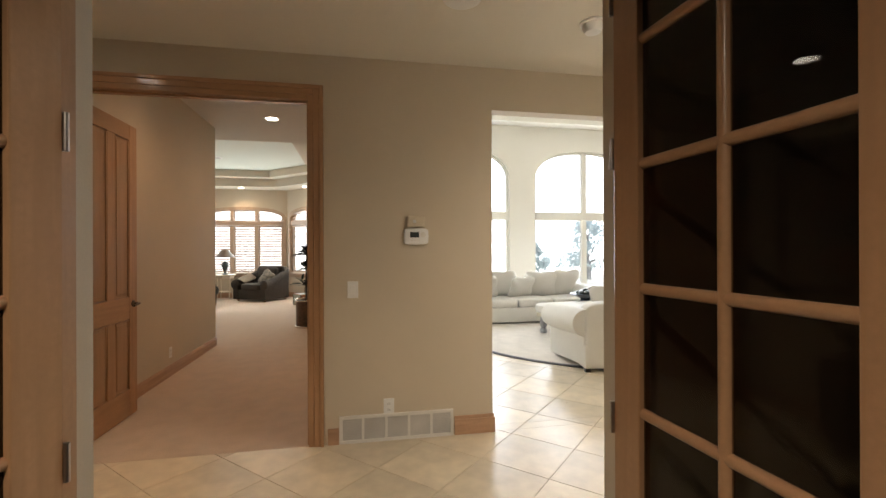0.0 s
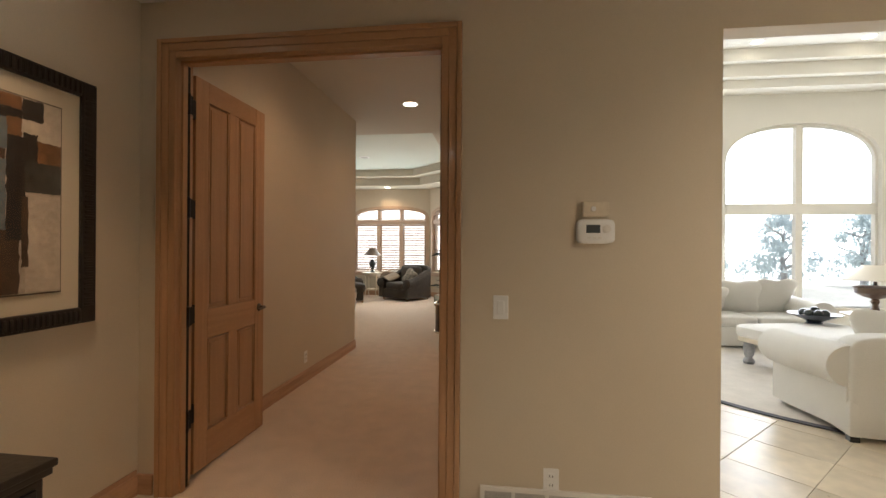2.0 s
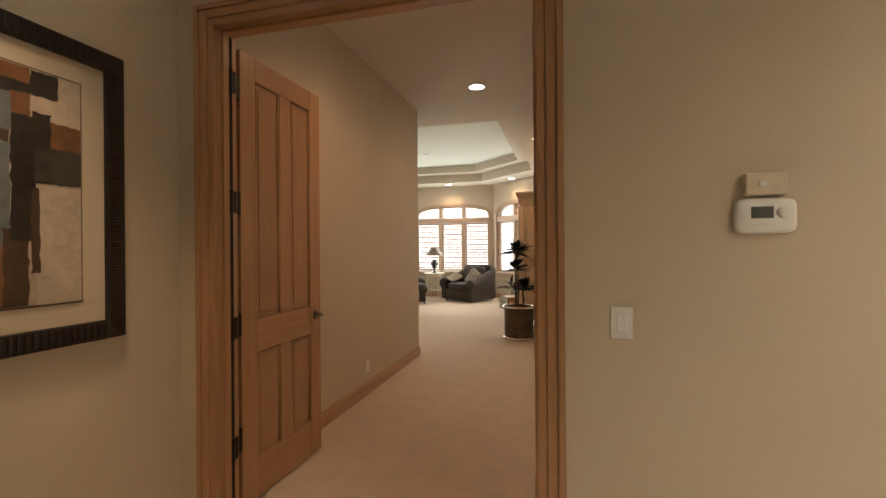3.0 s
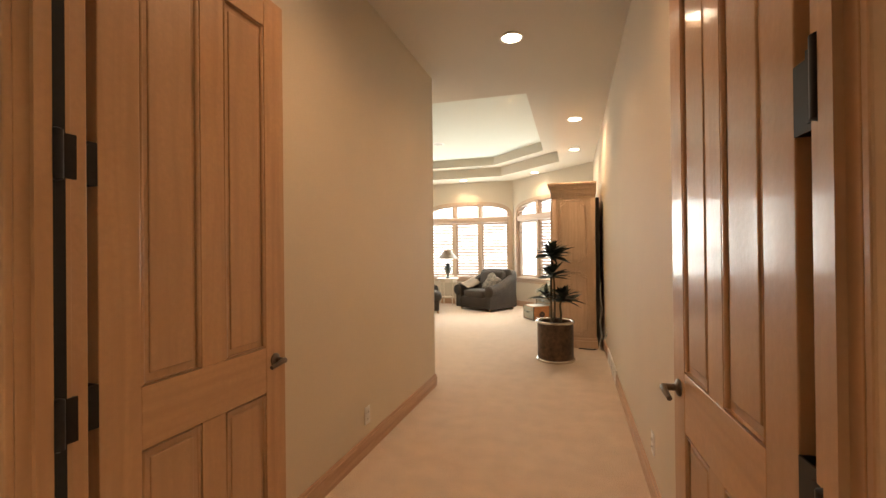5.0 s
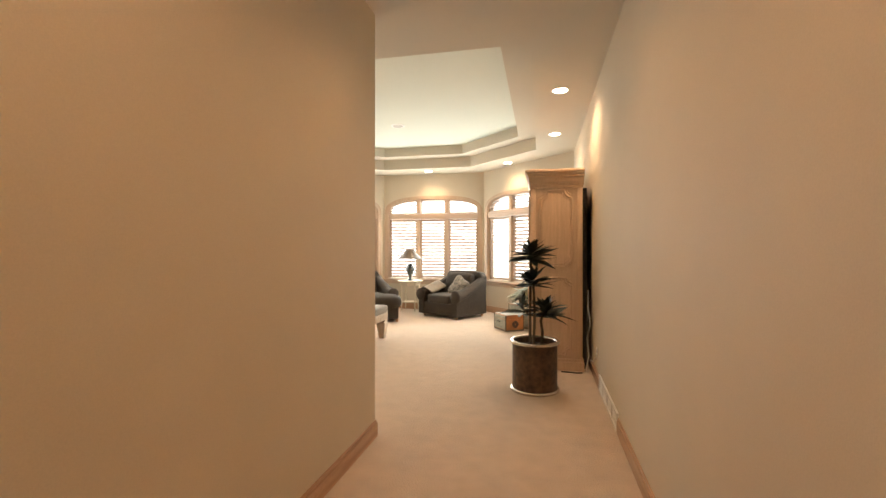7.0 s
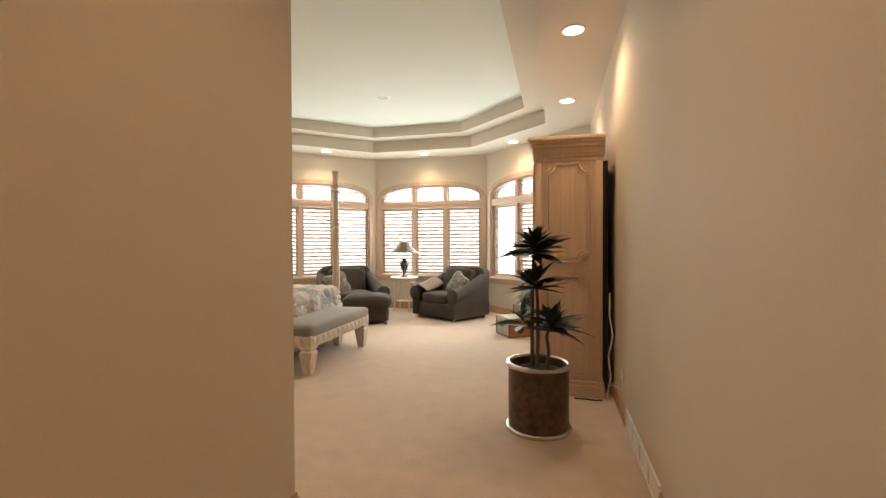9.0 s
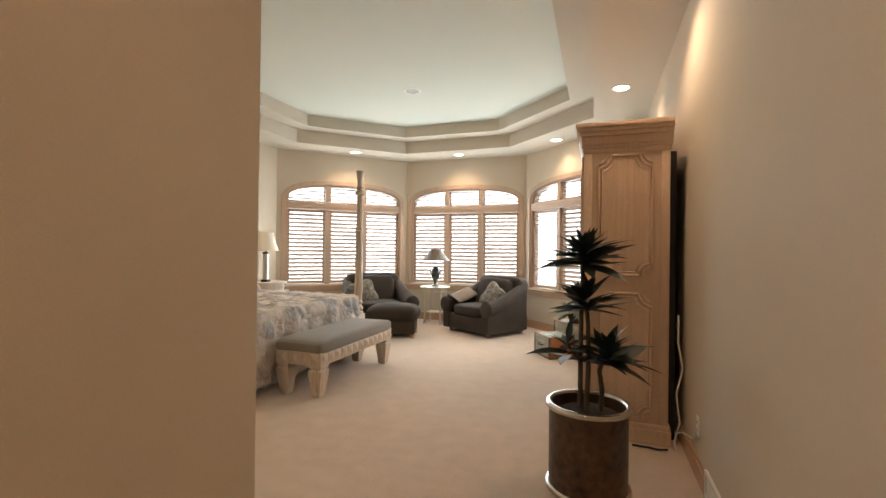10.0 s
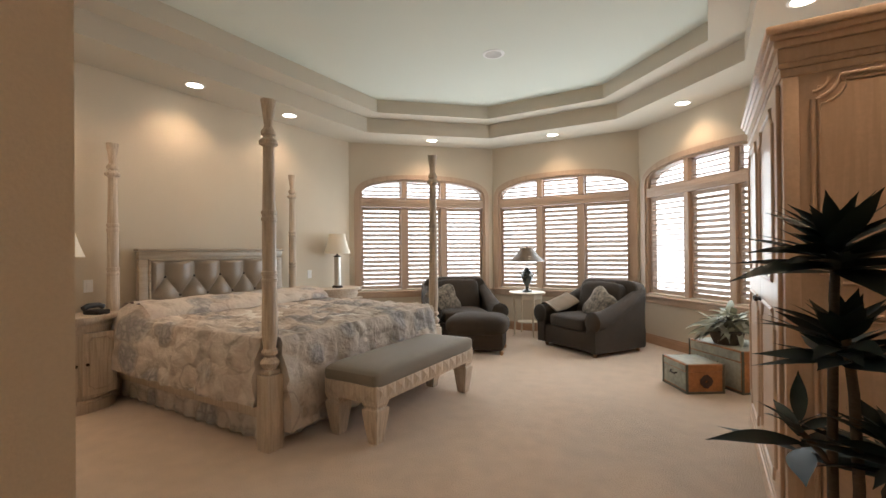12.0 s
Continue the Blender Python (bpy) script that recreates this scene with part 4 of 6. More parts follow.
# ---- foyer: picture and console ----
t = thing("framed_picture", "abstract picture in a ribbed black frame with cream mat", "picture", pose(FOYER_L, 2.86, 0.986, 0, 0, 90))
PW, PH, PF = 1.016, 1.123, 0.074
part("frame_side", boxes((0, PF, -0.03, 0, 0, PH), bevel=0.006), M_BLACK, t)
part("frame_side", boxes((PW - PF, PW, -0.03, 0, 0, PH), bevel=0.006), M_BLACK, t)
part("frame_side", boxes((PF, PW - PF, -0.0295, 0, 0, PF), bevel=0.006), M_BLACK, t)
part("frame_side", boxes((PF, PW - PF, -0.0295, 0, PH - PF, PH), bevel=0.006), M_BLACK, t)
bm = bmesh.new()
z = 0.08
while z < PH - 0.08:
    for x in (0.012, PW - PF + 0.012):
        box(bm, x, x + 0.05, -0.036, -0.029, z, z + 0.014, 0.003)
    z += 0.024
x = 0.085
while x < PW - 0.085:
    for zz in (0.012, PH - PF + 0.012):
        box(bm, x, x + 0.014, -0.036, -0.029, zz, zz + 0.05, 0.003)
    x += 0.024
part("ribs", bm, M_BLACK, t, "fine raised ribs", smooth=True)
part("mat", boxes((PF, PW - PF, -0.012, -0.002, PF, PH - PF)), M_MAT, t, "cream mat")
part("inner_fillet", boxes((0.158, PW - 0.158, -0.0145, -0.011, 0.153, PH - 0.153)), M_PEWTER, t)
art = part("art_sheet", boxes((0.164, PW - 0.164, -0.017, -0.012, 0.159, PH - 0.159)), mat("canvas_cream", (0.42, 0.36, 0.28), 0.7, grain=30, vary=0.3, blotch=6, bump=0.2), t)
A_MATS = [mat("paint_umber", (0.06, 0.035, 0.02), 0.6, grain=30, vary=0.4, bump=0.3, blotch=8), mat("paint_black", (0.015, 0.013, 0.012), 0.5, grain=30, vary=0.4, bump=0.3, blotch=8),
          mat("paint_slate", (0.13, 0.16, 0.17), 0.6, grain=30, vary=0.3, bump=0.3, blotch=8), mat("paint_rust", (0.19, 0.09, 0.035), 0.6, grain=30, vary=0.4, bump=0.3, blotch=8),
          mat("paint_ivory", (0.50, 0.43, 0.34), 0.6, grain=40, vary=0.2, bump=0.3, blotch=9),
          mat("paint_dark_moss", (0.04, 0.042, 0.036), 0.6, grain=30, vary=0.5, bump=0.3, blotch=9)]
ART = [(0.17, 0.36, 0.70, 0.955, 3), (0.36, 0.50, 0.60, 0.955, 0), (0.17, 0.42, 0.16, 0.36, 3), (0.17, 0.50, 0.36, 0.62, 2), (0.50, 0.63, 0.70, 0.80, 0), (0.50, 0.58, 0.80, 0.962, 0),
       (0.58, 0.69, 0.905, 0.962, 3), (0.55, 0.70, 0.865, 0.91, 1), (0.58, 0.64, 0.74, 0.865, 2), (0.635, 0.69, 0.74, 0.875, 3), (0.69, 0.852, 0.79, 0.962, 4), (0.69, 0.775, 0.875, 0.962, 1),
       (0.70, 0.852, 0.70, 0.795, 3), (0.695, 0.752, 0.70, 0.82, 1), (0.70, 0.852, 0.58, 0.705, 5), (0.50, 0.632, 0.36, 0.70, 2), (0.705, 0.852, 0.162, 0.572, 4), (0.50, 0.62, 0.162, 0.36, 3),
       (0.61, 0.682, 0.162, 0.42, 0), (0.632, 0.702, 0.38, 0.80, 1), (0.69, 0.715, 0.27, 0.56, 0)]
rng = random.Random(5)
for k, (x0, x1, z0, z1, c) in enumerate(ART):
    y = -0.0172 - 0.00012 * k
    bm = bmesh.new()
    n = 14
    pts = []
    for i in range(4 * n):
        s, f = divmod(i, n)
        f /= n
        x, z = ((x0 + (x1 - x0) * f, z0), (x1, z0 + (z1 - z0) * f), (x1 - (x1 - x0) * f, z1), (x0, z1 - (z1 - z0) * f))[s]
        pts.append((min(PW - 0.166, max(0.166, x + rng.uniform(-0.0035, 0.0035))), min(PH - 0.161, max(0.161, z + rng.uniform(-0.0035, 0.0035)))))
    bm.faces.new([bm.verts.new((x, y, z)) for x, z in pts])
    part("paint_patch", bm, A_MATS[c], art)
part("glazing", boxes((PF, PW - PF, -0.0225, -0.021, PF, PH - PF)), M_GLASS, t).visible_shadow = False

t = thing("console_chest", "low black lacquered console chest under the picture", "console", pose(-1.765, 2.93, 0))
part("body", boxes((-0.20, 0.175, -0.36, 0.395, 0.09, 0.545), bevel=0.008), M_BLACK, t)
part("top", boxes((-0.215, 0.195, -0.40, 0.43, 0.572, 0.60), (-0.21, 0.185, -0.39, 0.42, 0.545, 0.572), bevel=0.006), M_BLACK, t)
part("base_moulding", boxes((-0.21, 0.188, -0.375, 0.41, 0.05, 0.10), bevel=0.008), M_BLACK, t)
for x in (-0.18, 0.15):
    for y in (-0.34, 0.375):
        bm = bmesh.new()
        lathe(bm, [(0.0, 0), (0.022, 0), (0.032, 0.02), (0.028, 0.05), (0.0, 0.05)], 14, Matrix.Translation((x, y, 0)))
        part("foot", bm, M_BLACK, t, smooth=True)
for z in (0.14, 0.34):
    d = part("drawer_front", boxes((0.174, 0.186, -0.33, 0.365, z, z + 0.18), bevel=0.005), M_BLACK, t)
    part("pull", boxes((0.186, 0.2, -0.04, 0.06, z + 0.085, z + 0.1), bevel=0.004), M_BRONZE, d)


# ---- bedroom: armoire ----
def notched(x0, x1, z0, z1, r, y):
    """A panel outline whose corners are scooped in."""
    pts = []
    for cx, cz, a0 in ((x0, z0, 90), (x1, z0, 180), (x1, z1, 270), (x0, z1, 0)):
        for i in range(7):
            a = radians(a0 - 15 * i)
            pts.append((cx + r * math.cos(a), y, cz + r * math.sin(a)))
    return pts


arm = thing("armoire", "tall whitewashed oak armoire with carved panels", "armoire", pose(-0.330, 9.80, 0))
AD, AW = 0.585, 1.62      # depth from the wall, width along it
part("carcase", boxes((-AD, -0.02, 0.02, AW - 0.02, 0.12, 2.06), bevel=0.006), M_BLEACH, arm)
part("plinth", boxes((-AD - 0.025, 0.0, 0.0, AW, 0.0, 0.10), (-AD - 0.018, -0.005, 0.006, AW - 0.006, 0.10, 0.135), bevel=0.008), M_BLEACH, arm)
for k, (z0, z1, o) in enumerate(((2.04, 2.075, 0.008), (2.075, 2.10, 0.016), (2.10, 2.16, 0.018), (2.16, 2.19, 0.032), (2.19, 2.215, 0.046), (2.215, 2.25, 0.06))):
    bm = bmesh.new()
    box(bm, -AD - o, -0.02 + min(o, 0.02), 0.02 - o, AW - 0.02 + o, z0, z1, 0.006)
    part("cornice_step", bm, M_BLEACH, arm, smooth=True)
bm = bmesh.new()
x = -AD + 0.004
while x < -0.03:
    box(bm, x, x + 0.010, 0.0, 0.004, 2.082, 2.096, 0.002)
    x += 0.016
part("dentil_strip", bm, M_BLEACH, arm)
bm = bmesh.new()
y = 0.03
while y < AW - 0.03:
    box(bm, -AD - 0.022, -AD - 0.016, y, y + 0.010, 2.082, 2.096, 0.002)
    y += 0.016
part("dentil_strip", bm, M_BLEACH, arm)
for x0 in (-AD, -0.075):
    bm = bmesh.new()
    box(bm, x0, x0 + 0.055, 0.011, 0.021, 0.135, 2.035, 0.003)
    part("corner_stile", bm, M_BLEACH, arm, smooth=True)
for z0, z1 in ((0.17, 1.035), (1.165, 2.015)):
    p = part("side_panel", boxes((-AD + 0.115, -0.145, 0.0125, 0.021, z0 + 0.03, z1 - 0.03), bevel=0.004), M_BLEACH, arm)
    for o, r in ((0.0, 0.0095), (0.022, 0.005)):
        bm = bmesh.new()
        tube(bm, notched(-AD + 0.10 + o, -0.13 - o, z0 + o, z1 - o, 0.085, 0.014), r, 8, True)
        part("moulding", bm, M_BLEACH, p, smooth=True)
    for cx, cz in ((-AD + 0.10, z1), (-0.13, z1), (-AD + 0.10, z0), (-0.13, z0)):
        bm = bmesh.new()
        s = 1 if cx < -0.3 else -1
        q = -1 if cz == z1 else 1
        tube(bm, [(cx + s * 0.055 * math.cos(a), 0.014, cz + q * 0.055 * math.sin(a)) for a in [radians(15 * i) for i in range(7)]], 0.007, 8)
        part("carved_corner", bm, M_BLEACH, p, smooth=True)
for k in range(2):
    y0 = 0.07 + k * (AW - 0.14) / 2
    y1 = y0 + (AW - 0.14) / 2 - 0.006
    d = part("door", boxes((-AD - 0.018, -AD, y0, y1, 0.15, 2.03), bevel=0.005), M_BLEACH, arm)
    for z0, z1 in ((0.23, 1.02), (1.16, 1.96)):
        bm = bmesh.new()
        pts = [(-AD - 0.02, p[0], p[2]) for p in notched(y0 + 0.08, y1 - 0.08, z0, z1, 0.08, 0)]
        tube(bm, pts, 0.011, 8, True)
        part("moulding", bm, M_BLEACH, d, smooth=True)
    bm = bmesh.new()
    yk = y1 - 0.03 if k == 0 else y0 + 0.03
    lathe(bm, [(0.0, 0), (0.012, 0), (0.007, 0.012), (0.016, 0.022), (0.012, 0.034), (0.0, 0.036)], 14, pose(-AD - 0.018, yk, 1.02, 0, -90))
    part("knob", bm, M_BRONZE, d, "dark bronze knob", smooth=True)
t = thing("cable", "white electric cable hanging behind the armoire", "cable", pose(-0.29, 9.74, 0))
bm = bmesh.new()
tube(bm, [(-0.02, 0.02, 0.005), (-0.03, 0.01, 0.06), (0.0, 0.0, 0.2), (-0.02, 0.02, 0.38), (0.015, 0.0, 0.55), (-0.01, 0.03, 0.72), (0.0, 0.08, 0.9)], 0.006, 8)
tube(bm, [(-0.02, 0.02, 0.12), (0.0, -0.1, 0.17), (0.03, -0.26, 0.2), (0.043, -0.32, 0.285)], 0.005, 8)
part("wire", bm, M_CORD, t, smooth=True)
t = thing("cable", "black cable lying on the carpet by the armoire", "cable", pose(-0.52, 9.74, 0.006))
bm = bmesh.new()
tube(bm, [(-0.06, 0.0, 0), (-0.01, -0.015, 0.004), (0.04, -0.005, 0), (0.10, -0.02, 0), (0.16, 0.0, 0)], 0.007, 8)
part("wire", bm, M_CABLE, t, smooth=True)
# black slab added so the deep gap behind the armoire reads dark
tv = thing("armoire_gap_slab", "black slab that keeps the gap behind the armoire dark", "screen")
part("housing", boxes((HALL_R - 0.098, HALL_R - 0.050, 9.93, 11.2, 0.0, 2.05), bevel=0.01), M_CABLE, tv)

# ---- bedroom: potted dracaena ----
pot = thing("plant_pot", "mottled bronze cylinder pot with pewter rims on carpet", "plant pot", pose(-0.86, 9.06, 0))
bm = bmesh.new()
lathe(bm, [(0.0, 0.012), (0.213, 0.012), (0.213, 0.47), (0.195, 0.47), (0.195, 0.40), (0.0, 0.40)], 48)
part("body", bm, M_POT, pot, smooth=True)
for z in (0.018, 0.468):
    bm = bmesh.new()
    tube(bm, [(0.216 * math.cos(a), 0.216 * math.sin(a), z) for a in [2 * math.pi * i / 48 for i in range(48)]], 0.0185, 10, True)
    part("rim", bm, M_STEEL, pot, "polished pewter rim", smooth=True)
bm = bmesh.new()
pillow(bm, 0.192, 0.192, 0.045, 1, 1, 36, 14, Matrix.Translation((0, 0, 0.405)), 0.22, 3)
part("soil", bm, M_SOIL, pot, "dark moss and soil", smooth=True)


def leaf_mesh(length, width, droop, fold):
    bm = bmesh.new()
    n = 9
    rows = []
    for i in range(n + 1):
        f = i / n
        w = width * (0.20 + 0.80 * math.sin(math.pi * f ** 0.85)) * (1 - f ** 4) + 0.001
        x = length * (f - 0.10 * droop * f ** 3)
        z = length * (0.16 * f - droop * f ** 2.1)
        rows.append([bm.verts.new((x, -w, z + fold * w)), bm.verts.new((x, 0, z)), bm.verts.new((x, w, z + fold * w))])
    for a, b in zip(rows[:-1], rows[1:]):
        for j in (0, 1):
            bm.faces.new((a[j], a[j + 1], b[j + 1], b[j]))
    me = finish("leaf", bm, M_DGREEN, True)
    return me


LEAVES = [leaf_mesh(0.27, 0.033, 0.14, 0.22), leaf_mesh(0.25, 0.034, 0.06, 0.18), leaf_mesh(0.28, 0.032, 0.20, 0.25), leaf_mesh(0.19, 0.030, 0.02, 0.25)]
plant = thing("dracaena", "dark green dracaena with leaf tufts on bare canes", "plant", pose(-0.872, 9.06, 0.42))
rng = random.Random(11)
for cane, top in (([(-0.03, 0.0, -0.03), (-0.032, 0.005, 0.3), (-0.028, 0.0, 0.62), (-0.02, -0.005, 0.92)], None), ([(0.0, -0.05, -0.03), (0.012, -0.05, 0.25), (0.008, -0.03, 0.5), (-0.006, -0.02, 0.66)], None),
                  ([(0.075, -0.02, -0.03), (0.085, -0.025, 0.14), (0.07, -0.03, 0.25), (0.10, -0.04, 0.34)], None)):
    bm = bmesh.new()
    tube(bm, cane, 0.013, 10, taper=lambda k: 1.1 - 0.25 * k)
    part("cane", bm, M_CANE, plant, smooth=True)
for cx, cy, cz, count, size in ((-0.02, -0.005, 0.87, 66, 1.1), (-0.006, -0.02, 0.62, 46, 1.02), (0.11, -0.05, 0.34, 50, 1.05), (-0.10, 0.02, 0.34, 12, 0.95)):
    for k in range(count):
        f = k / (count - 1)
        az = k * 137.5 + rng.uniform(-14, 14)
        up = -2 + 40 * f ** 1.1 + rng.uniform(-16, 16)
        s = size * rng.uniform(0.84, 1.2) * (1 - 0.42 * f)
        piece("leaf", LEAVES[rng.randrange(4) if f < 0.7 else rng.choice((1, 3))], plant, pose(cx, cy, cz - 0.05 + 0.10 * f, 0, -up, az) @ pose(0, 0, 0, rng.uniform(-25, 25)) @ Matrix.Scale(s, 4))
bm = bmesh.new()
tube(bm, [(-0.03, 0.0, 0.28), (-0.07, 0.012, 0.33), (-0.10, 0.02, 0.36)], 0.009, 8)
part("cane", bm, M_CANE, plant, smooth=True)

# ---- bedroom: four-poster bed ----
BX0, BX1, BY0, BY1 = -5.92, -3.715, 9.39, 11.455
bed = thing("four_poster_bed", "four-poster bed in whitewashed oak with tufted headboard", "bed", pose(BX1, BY0, 0))
L, Wd = BX0 - BX1, BY1 - BY0
POST = [(0.036, 0.53), (0.045, 0.545), (0.058, 0.56), (0.062, 0.58), (0.05, 0.60), (0.034, 0.615), (0.036, 0.625), (0.052, 0.635), (0.054, 0.655), (0.04, 0.675), (0.044, 0.70), (0.052, 0.78), (0.050, 0.95), (0.047, 1.115), (0.052, 1.12), (0.052, 1.135), (0.046, 1.14), (0.046, 1.16), (0.051, 1.165), (0.051, 1.185), (0.045, 1.19),
        (0.045, 1.52), (0.05, 1.525), (0.05, 1.545), (0.044, 1.55), (0.044, 1.565), (0.05, 1.57), (0.05, 1.59), (0.042, 1.595), (0.036, 2.02), (0.04, 2.025), (0.06, 2.035), (0.062, 2.055), (0.05, 2.07), (0.034, 2.08), (0.034, 2.09), (0.046, 2.10), (0.048, 2.12), (0.036, 2.14), (0.028, 2.155), (0.034, 2.215), (0.045, 2.295), (0.05, 2.335), (0.0, 2.335)]


def fluted(a, z):
    return 1 - 0.045 * (0.5 + 0.5 * math.cos(12 * a)) if (0.7 < z < 1.11 or 1.19 < z < 1.52 or 1.6 < z < 2.015) else 1


for px, py in ((0, 0), (0, Wd), (L, 0), (L, Wd)):
    bm = bmesh.new()
    prof = []
    for (r0, z0), (r1, z1) in zip(POST[:-1], POST[1:]):
        prof.append((r0, z0))
        if z1 - z0 > 0.15:
            prof += [(r0 + (r1 - r0) * k, z0 + (z1 - z0) * k) for k in (0.03, 0.97)]
    prof.append(POST[-1])
    lathe(bm, prof, 48, Matrix.Translation((px, py, 0)), fluted)
    turned = part("bed_post", bm, M_POSTW, bed, "fluted turned bed post", smooth=True)
    bm = bmesh.new()
    box(bm, px - 0.062, px + 0.062, py - 0.062, py + 0.062, 0.0, 0.50, 0.008)
    part("post_block", bm, M_POSTW, turned, smooth=True)
    part("post_collar", boxes((px - 0.05, px + 0.05, py - 0.05, py + 0.05, 0.50, 0.535), bevel=0.012), M_POSTW, turned)
    for s in (-1, 1):
        for ax in (0, 1):
            bm = bmesh.new()
            m = Matrix.Translation((px, py, 0.25)) @ pose(0, 0, 0, 0, 0, 90 * ax) @ pose(0, s * 0.0625, 0)
            w = [bm.verts.new(m @ Vector(p)) for p in ((0, 0, -0.17), (0.036, 0, 0), (0, 0, 0.17), (-0.036, 0, 0), (0, s * 0.010, 0))]
            for i in range(4):
                bm.faces.new((w[i], w[(i + 1) % 4], w[4]))
            part("carved_diamond", bm, M_POSTW, turned)
part("side_rail", boxes((L + 0.06, -0.06, -0.02, 0.02, 0.19, 0.30), bevel=0.006), M_POSTW, bed)
part("side_rail", boxes((L + 0.06, -0.06, Wd - 0.02, Wd + 0.02, 0.19, 0.30), bevel=0.006), M_POSTW, bed)
part("foot_rail", boxes((-0.02, 0.02, 0.06, Wd - 0.06, 0.19, 0.30), bevel=0.006), M_POSTW, bed)
hb = part("headboard", boxes((L - 0.045, L + 0.055, 0.185, Wd - 0.185, 1.335, 1.362), bevel=0.01), M_TAUPE, bed, "moulded headboard frame", smooth=True)
for y0, y1, z0, z1 in ((0.20, Wd - 0.20, 1.255, 1.335), (0.20, 0.30, 0.05, 1.255), (Wd - 0.30, Wd - 0.20, 0.05, 1.255)):
    part("frame_member", boxes((L - 0.035, L + 0.035, y0, y1, z0, z1), bevel=0.01), M_TAUPE, hb, smooth=True)
for y0, y1, z0, z1 in ((0.285, Wd - 0.285, 1.235, 1.258), (0.285, 0.308, 0.3, 1.235), (Wd - 0.308, Wd - 0.285, 0.3, 1.235)):
    part("bead", boxes((L - 0.02, L + 0.048, y0, y1, z0, z1), bevel=0.007), M_TAUPE, hb, smooth=True)
bm = bmesh.new()
ny, nz = 112, 56
y0, y1, z0, z1 = 0.30, Wd - 0.30, 0.5, 1.245
cell = (y1 - y0) / 10.0
rows = []
for j in range(nz + 1):
    row = []
    for i in range(ny + 1):
        y, z = y0 + (y1 - y0) * i / ny, z0 + (z1 - z0) * j / nz
        a, b = (y - y0) / cell + 1, max(0.0, (z1 - 0.17 - z) / 0.19)
        u, v = a + b, a - b
        d = abs(math.sin(math.pi * u * 0.5)) * abs(math.sin(math.pi * v * 0.5))
        edge = min(1, min(y - y0, y1 - y, z1 - z) / 0.035)
        row.append(bm.verts.new((L + 0.012 + 0.07 * max(0, edge) ** 0.5 * (0.12 + 0.88 * d ** 0.5), y, z)))
    rows.append(row)
for a, b in zip(rows[:-1], rows[1:]):
    for i in range(ny):
        bm.faces.new((a[i], a[i + 1], b[i + 1], b[i]))
part("tufted_panel", bm, M_LEATHER, hb, "button-tufted pewter leather", smooth=True)
bm = bmesh.new()
lathe(bm, [(0.0, 0.012), (0.01, 0.009), (0.014, 0.0), (0.0, 0.0)], 14, pose(0, 0, 0, 0, 90))
BUTTON = finish("button", bm, M_BRONZE, True)
for r in range(4):
    for k in range(13):
        y, z = y0 + cell * (k - 1), z1 - 0.17 - 0.19 * r
        if (k + r) % 2 == 0 and y0 + 0.05 < y < y1 - 0.05:
            piece("button", BUTTON, hb, pose(L + 0.022, y, z))
bm = bmesh.new()
pillow(bm, -L / 2 - 0.03, Wd / 2 - 0.025, 0.20, 0.2, 0.1, 40, 16, Matrix.Translation((L / 2, Wd / 2, 0.53)))
part("mattress", bm, M_SOFA, bed, "cream mattress", smooth=True)
part("box_spring", boxes((L + 0.05, -0.022, 0.022, Wd - 0.022, 0.17, 0.40), bevel=0.02), M_THROW, bed, "tan cloth box spring")


